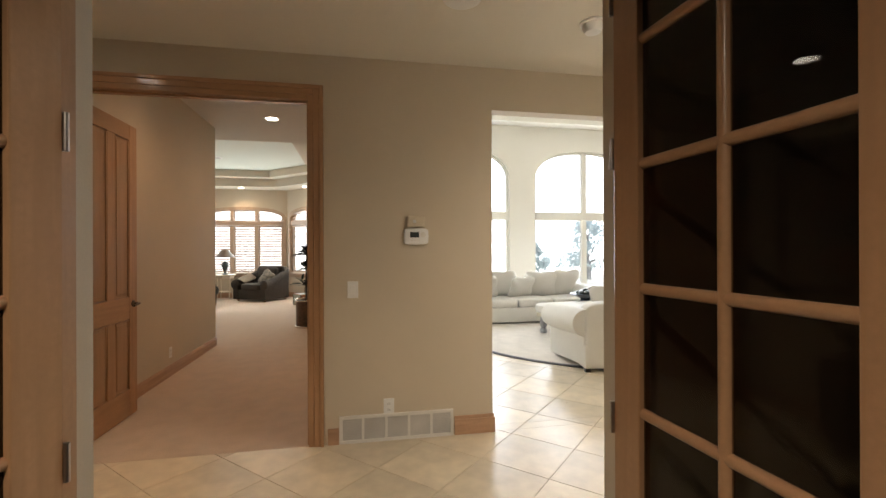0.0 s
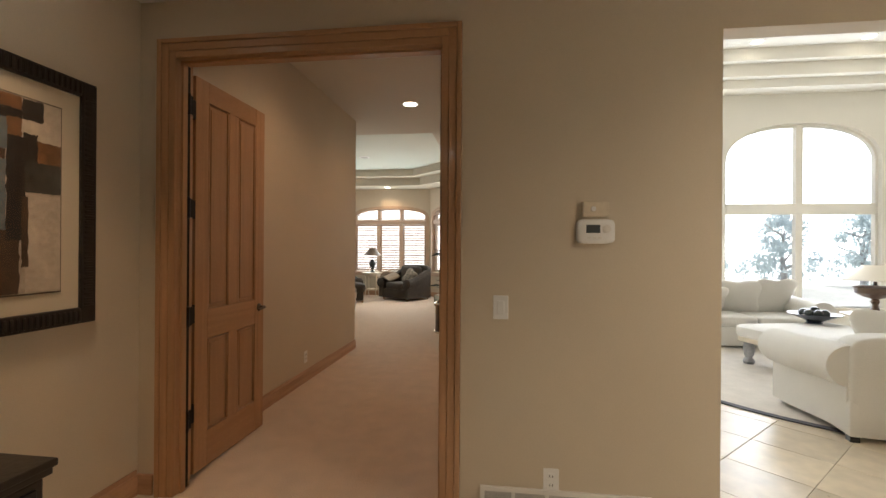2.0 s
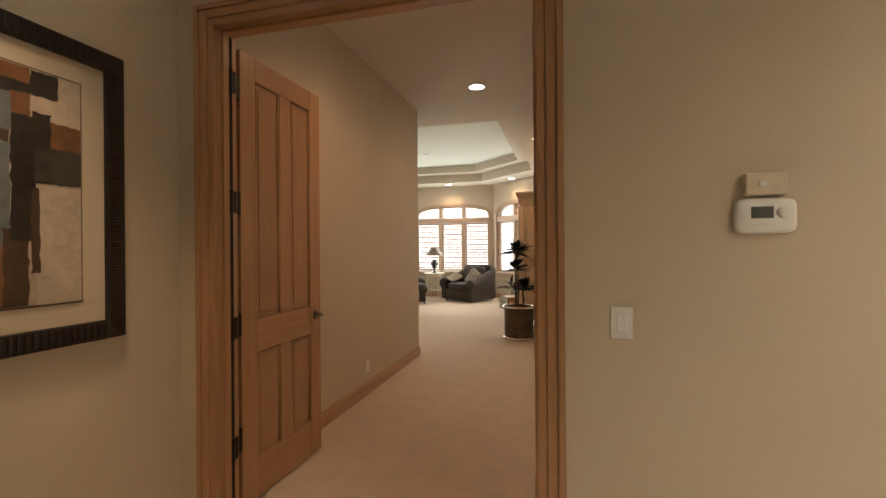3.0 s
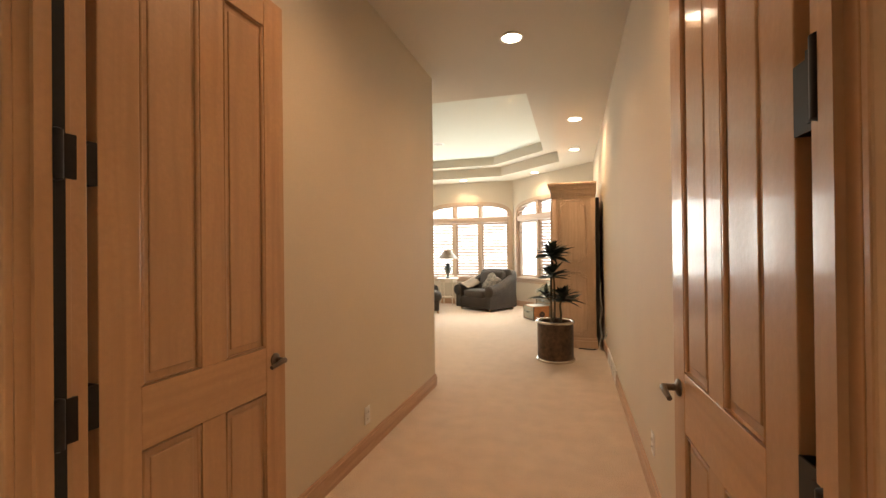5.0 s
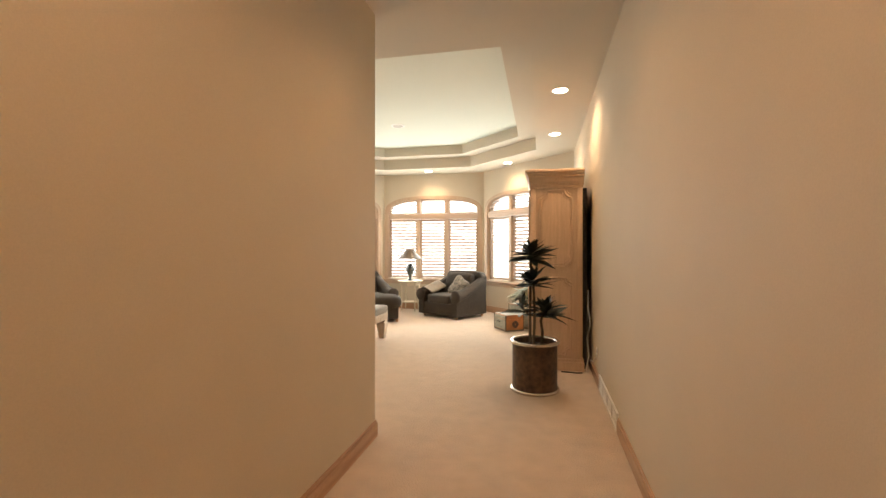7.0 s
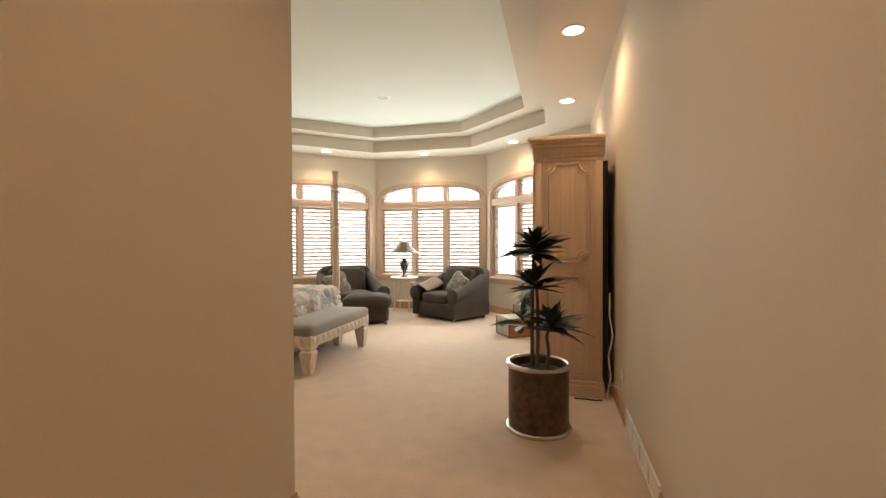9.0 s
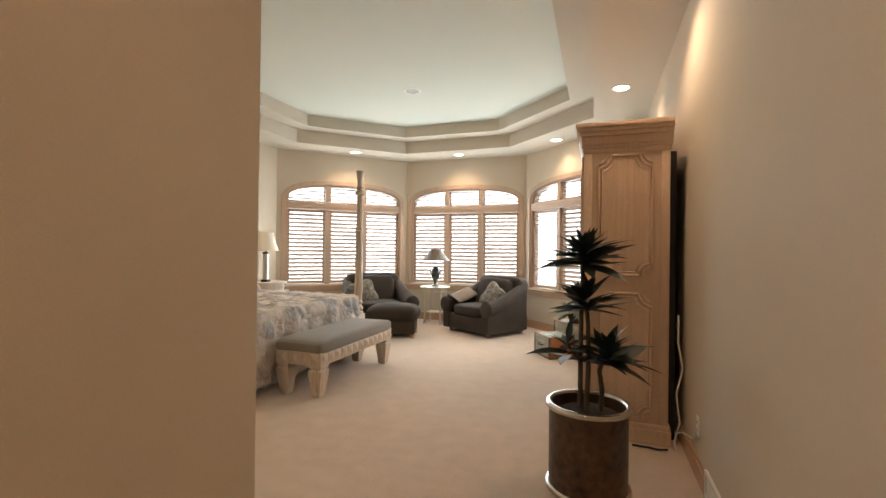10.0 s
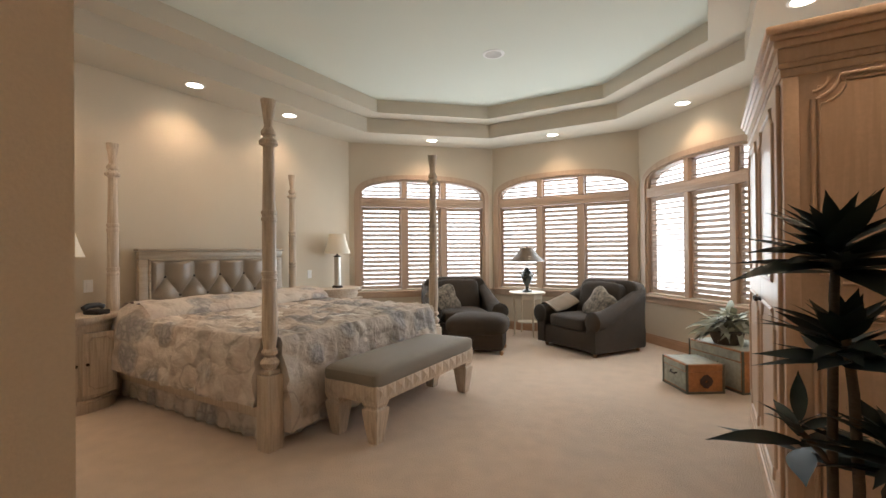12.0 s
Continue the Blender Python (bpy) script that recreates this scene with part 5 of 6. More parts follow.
def drape(bm, x0, x1, y0, y1, top, hang_s, hang_n, hang_f, nx, ny, puff, seed, wave=0.02):
    """Cloth over a bed: flat on top, falling over both sides and the foot (x1)."""
    rows = []
    for i in range(nx + 1):
        row = []
        for j in range(ny + 1):
            u = x0 + (x1 + hang_f - x0) * i / nx
            v = y0 - hang_s + (y1 + hang_n - y0 + hang_s) * j / ny
            ox, oy = max(0, u - x1), max(0, y0 - v, v - y1)
            x, y = min(u, x1), min(max(v, y0), y1)
            drop = max(ox, oy) + 0.25 * min(ox, oy)
            rnd = 0.07
            out = rnd * (1 - math.exp(-drop / rnd)) * 0.8 + 0.10 * drop
            fold = wave * (drop > 0) * min(1, drop / 0.2) * math.sin(11 * (u if oy >= ox else v) + 2.5 * noise.noise(Vector((u * 3, v * 3, seed))))
            if ox > 0:
                x += (out + (fold if ox >= oy else 0)) * (1 if ox >= oy else 0.6)
            if oy > 0:
                y += (out + (fold if oy > ox else 0)) * (-1 if v < y0 else 1) * (1 if oy >= ox else 0.6)
            z = top - max(0, drop - 0.03)
            p = Vector((u * 4.4, v * 4.4, seed))
            cells = noise.voronoi(p)[0]
            q = puff * (min(0.55, cells[1] - cells[0]) ** 0.6 - 0.35) + 0.016 * noise.noise(p * 2.3) + 0.008 * noise.noise(p * 6)
            if drop > 0:
                if ox >= oy:
                    x += q
                else:
                    y += q * (-1 if v < y0 else 1)
            else:
                z += q + 0.02 * noise.noise(p * 0.4)
            row.append(bm.verts.new((x, y, max(0.03, z))))
        rows.append(row)
    for i in range(nx):
        for j in range(ny):
            u = x0 + (x1 + hang_f - x0) * (i + 0.5) / nx
            v = y0 - hang_s + (y1 + hang_n - y0 + hang_s) * (j + 0.5) / ny
            side, foot = v < y0 + 0.02 or v > y1 - 0.02, u > x1 - 0.03
            if (side and u > -0.058) or (foot and not 0.058 < v < y1 + y0 - 0.058 and hang_f > 0.3) or (side and foot):
                continue        # split at the posts
            a, b = rows[i], rows[i + 1]
            bm.faces.new((a[j], a[j + 1], b[j + 1], b[j]))
    inner = {}
    for e in [e for e in bm.edges if e.is_boundary]:        # hems tucked in behind the foot posts
        c = (e.verts[0].co + e.verts[1].co) / 2
        if c.x > -0.16 and min(abs(c.y - y0), abs(c.y - y1)) < 0.16 and c.z < top + 0.02:
            for v in e.verts:
                if v not in inner:
                    inner[v] = bm.verts.new((min(v.co.x, -0.06), min(max(v.co.y, y0 + 0.06), y1 - 0.06), v.co.z - 0.004))
            p, q = e.verts
            bm.faces.new((p, q, inner[q], inner[p]))


quilt = thing("comforter", "puffy quilted comforter with faded grey-blue flowers", "comforter", pose(BX1, BY0, 0))
bm = bmesh.new()
drape(bm, L + 0.30, 0.0, 0.0, Wd, 0.74, 0.48, 0.48, 0.66, 150, 170, 0.042, 2.0)
part("quilt", bm, M_QUILT, quilt, smooth=True)
bm = bmesh.new()
path = []
for k in range(121):
    v = -0.50 + (Wd + 1.0) * k / 120
    d = max(0.0, -v, v - Wd)
    sd = -1 if v < Wd / 2 else 1
    e = 0.10
    if d > 0:
        a = min(d / e, math.pi / 2 * 0.86)
        y = (0.07 if sd < 0 else Wd - 0.07) + sd * (e * math.sin(a) + max(0, d - e * 1.35) * 0.12)
        z = 0.74 - e * (1 - math.cos(a)) - max(0, d - e * 1.35) * 0.98
    else:
        a, y, z = 0.0, v, 0.74
    path.append((Vector((0, y, z)), Vector((0, sd * math.sin(a), math.cos(a)))))
rows = []
for k, (p, nrm) in enumerate(path):
    row = []
    for i in range(29):
        f = i / 28
        x = L + 0.10 + 0.56 * f + 0.03 * noise.noise(Vector((k * 0.06, 3, 1)))
        lift = 0.125 * max(0.0, math.sin(math.pi * (0.12 + 0.88 * f))) ** 0.55
        q = Vector((x * 4.6, k * 0.085, 5))
        c = noise.voronoi(q)[0]
        lift += 0.035 * (min(0.5, c[1] - c[0]) ** 0.6 - 0.3) * math.sin(math.pi * f) + 0.012 * noise.noise(q * 2.5)
        row.append(bm.verts.new(Vector((x, p.y, p.z)) + nrm * (lift * (1 - 0.45 * abs(nrm.y)) + 0.012)))
    rows.append(row)
for a, b in zip(rows[:-1], rows[1:]):
    for i in range(28):
        bm.faces.new((a[i], a[i + 1], b[i + 1], b[i]))
part("turned_down_fold", bm, M_QUILT, quilt, "turned-down edge of the quilt", smooth=True)
skirt = thing("bed_skirt", "gathered floral bed skirt reaching the carpet", "bed skirt", pose(BX1, BY0, 0))
for y, s in ((0.0, -1), (Wd, 1)):
    bm = bmesh.new()
    rows = []
    for i in range(160):
        x = L + 0.08 + (-L - 0.15) * i / 159
        w = 0.014 * math.sin(i * 0.55) + 0.012 * noise.noise(Vector((x * 6, y, 1)))
        rows.append([bm.verts.new((x, y - s * 0.035 + s * w * k, 0.225 - 0.21 * k)) for k in (0, 0.3, 0.6, 0.85, 1)])
    for a, b in zip(rows[:-1], rows[1:]):
        for k in range(4):
            bm.faces.new((a[k], b[k], b[k + 1], a[k + 1]))
    part("skirt_side", bm, M_QUILT, skirt, smooth=True)
bm = bmesh.new()
rows = []
for i in range(160):
    y = 0.07 + (Wd - 0.14) * i / 159
    w = 0.014 * math.sin(i * 0.5) + 0.012 * noise.noise(Vector((y * 6, 0, 4)))
    rows.append([bm.verts.new((-0.035 + w * k, y, 0.225 - 0.21 * k)) for k in (0, 0.3, 0.6, 0.85, 1)])
for a, b in zip(rows[:-1], rows[1:]):
    for k in range(4):
        bm.faces.new((a[k], b[k], b[k + 1], a[k + 1]))
part("skirt_end", bm, M_QUILT, skirt, smooth=True)

# ---- bedroom: bench ----
bench = thing("bench", "upholstered bench with studded bleached wood apron", "bench", pose(-3.338, 10.452, 0))
bm = bmesh.new()
pillow(bm, 0.252, 0.722, 0.078, 0.5, 0.12, 72, 18, Matrix.Translation((0, 0, 0.445)), 0.02, 4)
part("seat", bm, M_BENCH, bench, "sage grey velvet seat", smooth=True)
part("apron", boxes((-0.238, 0.238, -0.705, 0.705, 0.285, 0.415), bevel=0.006), M_POSTW, bench)
for s in (-1, 1):
    for k in range(13):
        y = -0.705 + 1.41 * (k + 0.5) / 13
        bm = bmesh.new()
        w = [bm.verts.new(p) for p in ((s * 0.2385, y - 0.053, 0.30), (s * 0.2385, y + 0.053, 0.30), (s * 0.2385, y + 0.053, 0.405), (s * 0.2385, y - 0.053, 0.405), (s * 0.254, y, 0.352))]
        for i in range(4):
            bm.faces.new((w[i], w[(i + 1) % 4], w[4]))
        part("carved_stud", bm, M_POSTW, bench)
    for k in range(4):
        x = -0.238 + 0.476 * (k + 0.5) / 4
        bm = bmesh.new()
        w = [bm.verts.new(p) for p in ((x - 0.057, s * 0.7055, 0.30), (x + 0.057, s * 0.7055, 0.30), (x + 0.057, s * 0.7055, 0.405), (x - 0.057, s * 0.7055, 0.405), (x, s * 0.721, 0.352))]
        for i in range(4):
            bm.faces.new((w[i], w[(i + 1) % 4], w[4]))
        part("carved_stud", bm, M_POSTW, bench)
for sx in (-1, 1):
    for sy in (-1, 1):
        bm = bmesh.new()
        cx, cy = sx * 0.172, sy * 0.634
        rings = []
        for z, h in ((0.0, 0.036), (0.012, 0.040), (0.215, 0.066), (0.235, 0.066), (0.248, 0.055), (0.258, 0.055), (0.268, 0.064), (0.286, 0.064)):
            rings.append([bm.verts.new((cx + a * h, cy + b * h, z)) for a, b in ((-1, -1), (1, -1), (1, 1), (-1, 1))])
        for a, b in zip(rings[:-1], rings[1:]):
            for i in range(4):
                bm.faces.new((a[i], a[(i + 1) % 4], b[(i + 1) % 4], b[i]))
        bm.faces.new(rings[0][::-1])
        bm.faces.new(rings[-1])
        part("leg", bm, M_POSTW, bench)


# ---- bedroom: armchairs, ottoman, table ----
def armchair(m, label, w=1.08, d=0.98):
    """An upholstered chair that faces -y; the arms sweep down from the back to rolled fronts."""
    t = thing("armchair", label, "armchair", m, "armchairs in the bay")
    h = w / 2
    bm = bmesh.new()
    box(bm, -h + 0.03, h - 0.03, -d / 2 + 0.04, d / 2 - 0.03, 0.05, 0.30, 0.03)
    part("base", bm, M_CHAIR, t, smooth=True)
    bm = bmesh.new()
    pillow(bm, h - 0.21, d / 2 - 0.12, 0.095, 0.35, 0.25, 40, 16, Matrix.Translation((0, -0.10, 0.37)), 0.02, 1)
    part("seat_cushion", bm, M_CHAIR, t, smooth=True)
    bm = bmesh.new()
    pillow(bm, h - 0.19, 0.13, 0.27, 0.4, 0.35, 40, 18, pose(0, 0.22, 0.60, -14), 0.03, 2)
    part("back_cushion", bm, M_CHAIR, t, smooth=True)
    bm = bmesh.new()
    pillow(bm, h - 0.04, 0.12, 0.40, 0.3, 0.3, 40, 18, pose(0, 0.36, 0.50, -8))
    part("backrest", bm, M_CHAIR, t, smooth=True)
    for s in (-1, 1):
        bm = bmesh.new()
        rings = []
        for k in range(15):
            f = k / 14
            y = -d / 2 + 0.02 + (d - 0.10) * f
            top = 0.56 + 0.33 * max(0, f - 0.15) ** 1.25
            r = 0.125 - 0.05 * f
            cx = s * (h - 0.09 + 0.035 * (1 - f))
            pts = []
            for i in range(15):
                a = radians(-35 + 250 * i / 14)
                pts.append((cx + s * r * math.cos(a), y, top - r + r * math.sin(a)))
            w0 = 0.045 + 0.03 * f
            pts = [(cx + s * w0, y, 0.06), (cx + s * w0, y, top - 1.85 * r)] + pts[1:] + [(cx - s * 0.075, y, 0.06)]
            rings.append([bm.verts.new(p) for p in pts])
        for a, b in zip(rings[:-1], rings[1:]):
            n = len(a)
            for i in range(n):
                bm.faces.new((a[i], a[(i + 1) % n], b[(i + 1) % n], b[i]))
        bm.faces.new(rings[0])
        bm.faces.new(rings[-1][::-1])
        o = part("arm", bm, M_CHAIR, t, smooth=True)
        bm = bmesh.new()
        lathe(bm, [(0.0, 0.030), (0.06, 0.028), (0.104, 0.016), (0.122, 0.0), (0.0, 0.0)], 28, pose(s * (h - 0.055), -d / 2 + 0.021, 0.435, 90))
        part("arm_front", bm, M_CHAIR, o, smooth=True)
    for sx in (-1, 1):
        for sy in (-1, 1):
            bm = bmesh.new()
            lathe(bm, [(0.0, 0), (0.022, 0), (0.03, 0.05), (0.0, 0.05)], 12, Matrix.Translation((sx * (h - 0.1), sy * (d / 2 - 0.11), 0)))
            part("foot", bm, M_WOOD, t, "small wooden foot", smooth=True)
    return t


def throw_pillow(m, label, mt, a=0.22, b=0.22):
    t = thing("throw_pillow", label, "pillow", m)
    bm = bmesh.new()
    for v in pillow(bm, a, b, 0.075, 1.0, 0.6, 40, 16, None, 0.05, m.translation.x):      # pinched corners
        x, y = v.co.x / a, v.co.y / b
        k = 1 + 0.2 * 4 * (x * y) ** 2 / ((x * x + y * y) ** 2 + 1e-6)
        v.co.x, v.co.y = v.co.x * k, v.co.y * k
    part("cover", bm, mt, t, smooth=True)


CH1 = pose(-2.55, 13.57, 0, 0, 0, -32)
armchair(CH1, "dark olive-brown armchair with a throw on one arm")
CH2 = pose(-4.42, 13.32, 0, 0, 0, 42)
armchair(CH2, "dark olive-brown armchair in the bay beside an ottoman")
throw_pillow(CH1 @ pose(0.17, -0.02, 0.58, 62, 20, -18), "mottled taupe throw pillow leaning in the armchair", M_PILLOW, 0.24, 0.2)
throw_pillow(CH2 @ pose(-0.26, -0.02, 0.58, 64, -14, 14), "mottled taupe throw pillow leaning in the armchair", M_PILLOW, 0.22, 0.2)
t = thing("throw_blanket", "tan folded throw laid over an armchair arm", "blanket", CH1)
bm = bmesh.new()
rows = []
for i in range(25):
    f = i / 24
    row = []
    for j in range(15):
        g = j / 14
        a = radians(215 - 210 * g) if True else 0
        y = -0.40 + 0.42 * f
        top = 0.56 + 0.33 * max(0, (y + 0.47) / 0.88 - 0.15) ** 1.25
        r = 0.125 + 0.008 * noise.noise(Vector((f * 6, g * 6, 2)))
        x = -0.455 + r * math.cos(a) + (0.10 * (g - 0.75) / 0.25 if g > 0.75 else 0)
        row.append(bm.verts.new((x, y + 0.02 * math.sin(g * 7), top - 0.10 + r * math.sin(a) + 0.012)))
    rows.append(row)
for a, b in zip(rows[:-1], rows[1:]):
    for j in range(14):
        bm.faces.new((a[j], a[j + 1], b[j + 1], b[j]))
o = part("cloth", bm, M_THROW, t, smooth=True)
sol = o.modifiers.new("thickness", "SOLIDIFY")
sol.thickness = 0.012

ott = thing("ottoman", "dark olive-brown ottoman with a domed cushion", "ottoman", pose(-3.80, 12.70, 0, 0, 0, 18))
bm = bmesh.new()
box(bm, -0.345, 0.345, -0.245, 0.245, 0.05, 0.30, 0.03)
part("base", bm, M_CHAIR, ott, smooth=True)
bm = bmesh.new()
pillow(bm, 0.405, 0.305, 0.15, 0.75, 0.35, 44, 20, Matrix.Translation((0, 0, 0.35)), 0.02, 6)
part("cushion", bm, M_CHAIR, ott, smooth=True)
for sx in (-1, 1):
    for sy in (-1, 1):
        bm = bmesh.new()
        lathe(bm, [(0.0, 0), (0.022, 0), (0.03, 0.05), (0.0, 0.05)], 12, Matrix.Translation((sx * 0.32, sy * 0.22, 0)))
        part("foot", bm, M_WOOD, ott, smooth=True)

tab = thing("side_table", "small cream-painted round side table on slim legs", "side table", pose(-3.60, 14.00, 0))
bm = bmesh.new()
lathe(bm, [(0.0, 0.64), (0.27, 0.64), (0.275, 0.647), (0.29, 0.655), (0.29, 0.668), (0.28, 0.673), (0.0, 0.673)], 8)
part("tabletop", bm, M_CREAM, tab)
bm = bmesh.new()
lathe(bm, [(0.22, 0.57), (0.235, 0.57), (0.24, 0.64), (0.22, 0.64)], 8)
part("apron", bm, M_CREAM, tab)
for k in range(4):
    a = radians(45 + 90 * k)
    bm = bmesh.new()
    tube(bm, [(r * math.cos(a), r * math.sin(a), z) for r, z in ((0.235, 0.0), (0.215, 0.03), (0.205, 0.2), (0.215, 0.45), (0.225, 0.64))], 0.016, 10, taper=lambda k: 0.75 + 0.45 * k)
    part("leg", bm, M_CREAM, tab, smooth=True)
bm = bmesh.new()
lathe(bm, [(0.0, 0.2), (0.15, 0.2), (0.155, 0.208), (0.15, 0.216), (0.0, 0.216)], 8)
part("lower_shelf", bm, M_CREAM, tab)


def empire_shade(bm, r0, r1, z0, z1):
    prof = [(r0 + (r1 - r0) * (1 - (1 - k) ** 1.5), z0 + (z1 - z0) * k) for k in [i / 10 for i in range(11)]]
    lathe(bm, prof + [(r - 0.004, z) for r, z in prof[::-1]], 40)


lamp = thing("table_lamp", "dark urn table lamp with a bronze silk shade, unlit", "table lamp", pose(-3.60, 14.00, 0.673))
bm = bmesh.new()
lathe(bm, [(0.0, 0), (0.075, 0), (0.08, 0.012), (0.06, 0.025), (0.03, 0.045), (0.024, 0.07), (0.03, 0.09), (0.06, 0.14), (0.088, 0.22), (0.09, 0.26), (0.07, 0.30), (0.045, 0.325), (0.055, 0.335), (0.05, 0.35), (0.015, 0.365), (0.0, 0.366)], 32)
part("base", bm, M_URN, lamp, smooth=True)
for s in (-1, 1):
    bm = bmesh.new()
    tube(bm, [(s * 0.05, 0, 0.31), (s * 0.095, 0, 0.31), (s * 0.11, 0, 0.27), (s * 0.085, 0, 0.23)], 0.007, 8)
    part("handle", bm, M_URN, lamp, smooth=True)
bm = bmesh.new()
tube(bm, [(0, 0, 0.36), (0, 0, 0.70)], 0.005, 8)
lathe(bm, [(0.0, 0.67), (0.009, 0.68), (0.012, 0.695), (0.0, 0.715)], 12)
part("stem", bm, M_BRONZE, lamp, smooth=True)
bm = bmesh.new()
lathe(bm, [(0.275, 0.47), (0.20, 0.535), (0.14, 0.60), (0.095, 0.675), (0.091, 0.675), (0.136, 0.60), (0.196, 0.535), (0.271, 0.47)], 48)
part("shade", bm, M_SHADEB, lamp, "pleated bronze silk shade", smooth=True)


# ---- bedroom: nightstands and their lamps ----
def nightstand(m, label):
    t = thing("nightstand", label, "nightstand", m, "nightstands beside the bed")
    def half_oval(d, w, n=24):
        return [(0, -w)] + [(d * math.cos(a) ** 0.6 if math.cos(a) > 0 else 0, w * math.sin(a)) for a in [radians(-88 + 176 * i / n) for i in range(n + 1)]] + [(0, w)]
    for name, d, w, z0, z1 in (("body", 0.42, 0.33, 0.08, 0.715), ("plinth", 0.45, 0.355, 0.0, 0.085), ("lower_moulding", 0.435, 0.343, 0.085, 0.105), ("upper_moulding", 0.435, 0.343, 0.695, 0.72), ("top", 0.47, 0.37, 0.755, 0.79), ("frieze", 0.425, 0.333, 0.72, 0.755)):
        bm = bmesh.new()
        prism(bm, half_oval(d, w), z0, z1)
        part(name, bm, M_POSTW, t, smooth=True)
    for y0, y1 in ((-0.26, -0.015), (0.015, 0.26)):
        bm = bmesh.new()
        box(bm, 0.39, 0.427, y0, y1, 0.14, 0.655, 0.006)
        d = part("door", bm, M_POSTW, t)
        bm = bmesh.new()
        tube(bm, [(0.428, p[0], p[2]) for p in notched(y0 + 0.035, y1 - 0.035, 0.18, 0.615, 0.03, 0)], 0.008, 8, True)
        part("moulding", bm, M_POSTW, d, smooth=True)
        bm = bmesh.new()
        lathe(bm, [(0.0, 0), (0.008, 0), (0.006, 0.01), (0.013, 0.02), (0.0, 0.028)], 12, pose(0.427, y1 - 0.025 if y0 < 0 else y0 + 0.025, 0.4, 0, 90))
        part("knob", bm, M_BRONZE, d, smooth=True)
    return t


nightstand(pose(HEAD + 0.03, 9.03, 0), "pale oak bow-fronted nightstand with a telephone on it")
nightstand(pose(HEAD + 0.03, 12.22, 0), "pale oak bow-fronted nightstand with a table lamp on it")


def column_lamp(m, label):
    t = thing("table_lamp", label, "table lamp", m, "bedside lamps")
    bm = bmesh.new()
    lathe(bm, [(0.0, 0), (0.075, 0), (0.075, 0.025), (0.06, 0.035), (0.0, 0.035)], 28)
    part("foot", bm, M_BRONZE, t, smooth=True)
    bm = bmesh.new()
    lathe(bm, [(0.0, 0.035), (0.046, 0.035), (0.046, 0.45), (0.0, 0.45)], 32)
    part("column", bm, M_NICKEL, t, "polished metal column", smooth=True)
    bm = bmesh.new()
    lathe(bm, [(0.0, 0.45), (0.054, 0.45), (0.054, 0.468), (0.012, 0.48), (0.01, 0.64), (0.0, 0.64)], 24)
    part("cap", bm, M_BRONZE, t, smooth=True)
    bm = bmesh.new()
    empire_shade(bm, 0.195, 0.115, 0.50, 0.79)
    part("shade", bm, M_SHADEW, t, "white fabric shade", smooth=True)


column_lamp(pose(-5.86, 12.22, 0.79), "metal column lamp with a white shade, unlit")
column_lamp(pose(-5.86, 8.95, 0.79), "metal column lamp with a white shade, unlit")
t = thing("telephone", "black telephone on the nightstand", "telephone", pose(-5.76, 9.20, 0.79, 0, 0, 20))
bm = bmesh.new()
box(bm, -0.08, 0.08, -0.06, 0.06, 0, 0.04, 0.012)
part("base", bm, M_CABLE, t, smooth=True)
bm = bmesh.new()
tube(bm, [(-0.035, -0.09, 0.055), (-0.035, -0.05, 0.075), (-0.035, 0.05, 0.075), (-0.035, 0.09, 0.055)], 0.024, 10)
part("handset", bm, M_CABLE, t, smooth=True)


# ---- bedroom: painted trunks and flowers ----
def trunk(m, w, d, h, label, motif):
    t = thing("trunk", label, "trunk", m)
    part("body", boxes((-w / 2, w / 2, -d / 2, d / 2, 0.012, h * 0.74), bevel=0.004), M_CHEST, t)
    part("lid", boxes((-w / 2 - 0.004, w / 2 + 0.004, -d / 2 - 0.004, d / 2 + 0.004, h * 0.745, h), bevel=0.006), M_CHEST, t)
    part("front_panel", boxes((-w / 2 - 0.006, -w / 2, -d / 2 + 0.02, d / 2 - 0.02, 0.03, h * 0.73), bevel=0.002), M_CHESTG, t, "faded green painted front")
    part("front_panel", boxes((-w / 2 - 0.009, -w / 2 - 0.004, -d / 2 + 0.02, d / 2 - 0.02, h * 0.76, h - 0.012), bevel=0.002), M_CHESTG, t, "faded green painted front")
    part("lid_panel", boxes((-w / 2 + 0.015, w / 2 - 0.015, -d / 2 + 0.015, d / 2 - 0.015, h, h + 0.004), bevel=0.001), M_CHESTG, t)
    for x in (-w / 2, w / 2):
        for y in (-d / 2, d / 2):
            part("corner_strip", boxes((x - 0.009, x + 0.009, y - 0.009, y + 0.009, 0, h + 0.002), bevel=0.003), M_CHESTB, t)
    part("edge_strip", boxes((-w / 2 - 0.01, w / 2 + 0.01, -d / 2 - 0.01, d / 2 + 0.01, 0.0, 0.02), bevel=0.003), M_CHESTB, t)
    bm = bmesh.new()
    tube(bm, [(-w / 2 - 0.008, -0.05, h * 0.60), (-w / 2 - 0.03, -0.035, h * 0.56), (-w / 2 - 0.03, 0.035, h * 0.56), (-w / 2 - 0.008, 0.05, h * 0.60)], 0.007, 8)
    part("handle", bm, M_BRONZE, t, "dark bronze handle", smooth=True)
    if motif:
        bm = bmesh.new()
        r = random.Random(2)
        for k in range(9):
            a = k * 0.7
            pillow(bm, 0.028, 0.004, 0.022, 0.8, 0.8, 12, 8, pose(0.01 + 0.035 * math.cos(a), -d / 2 - 0.003, h * 0.42 + 0.035 * math.sin(a), 0, math.degrees(a)))
        part("painted_motif", bm, M_MOTIF, t, "dark painted flower motif", smooth=True)
    return t


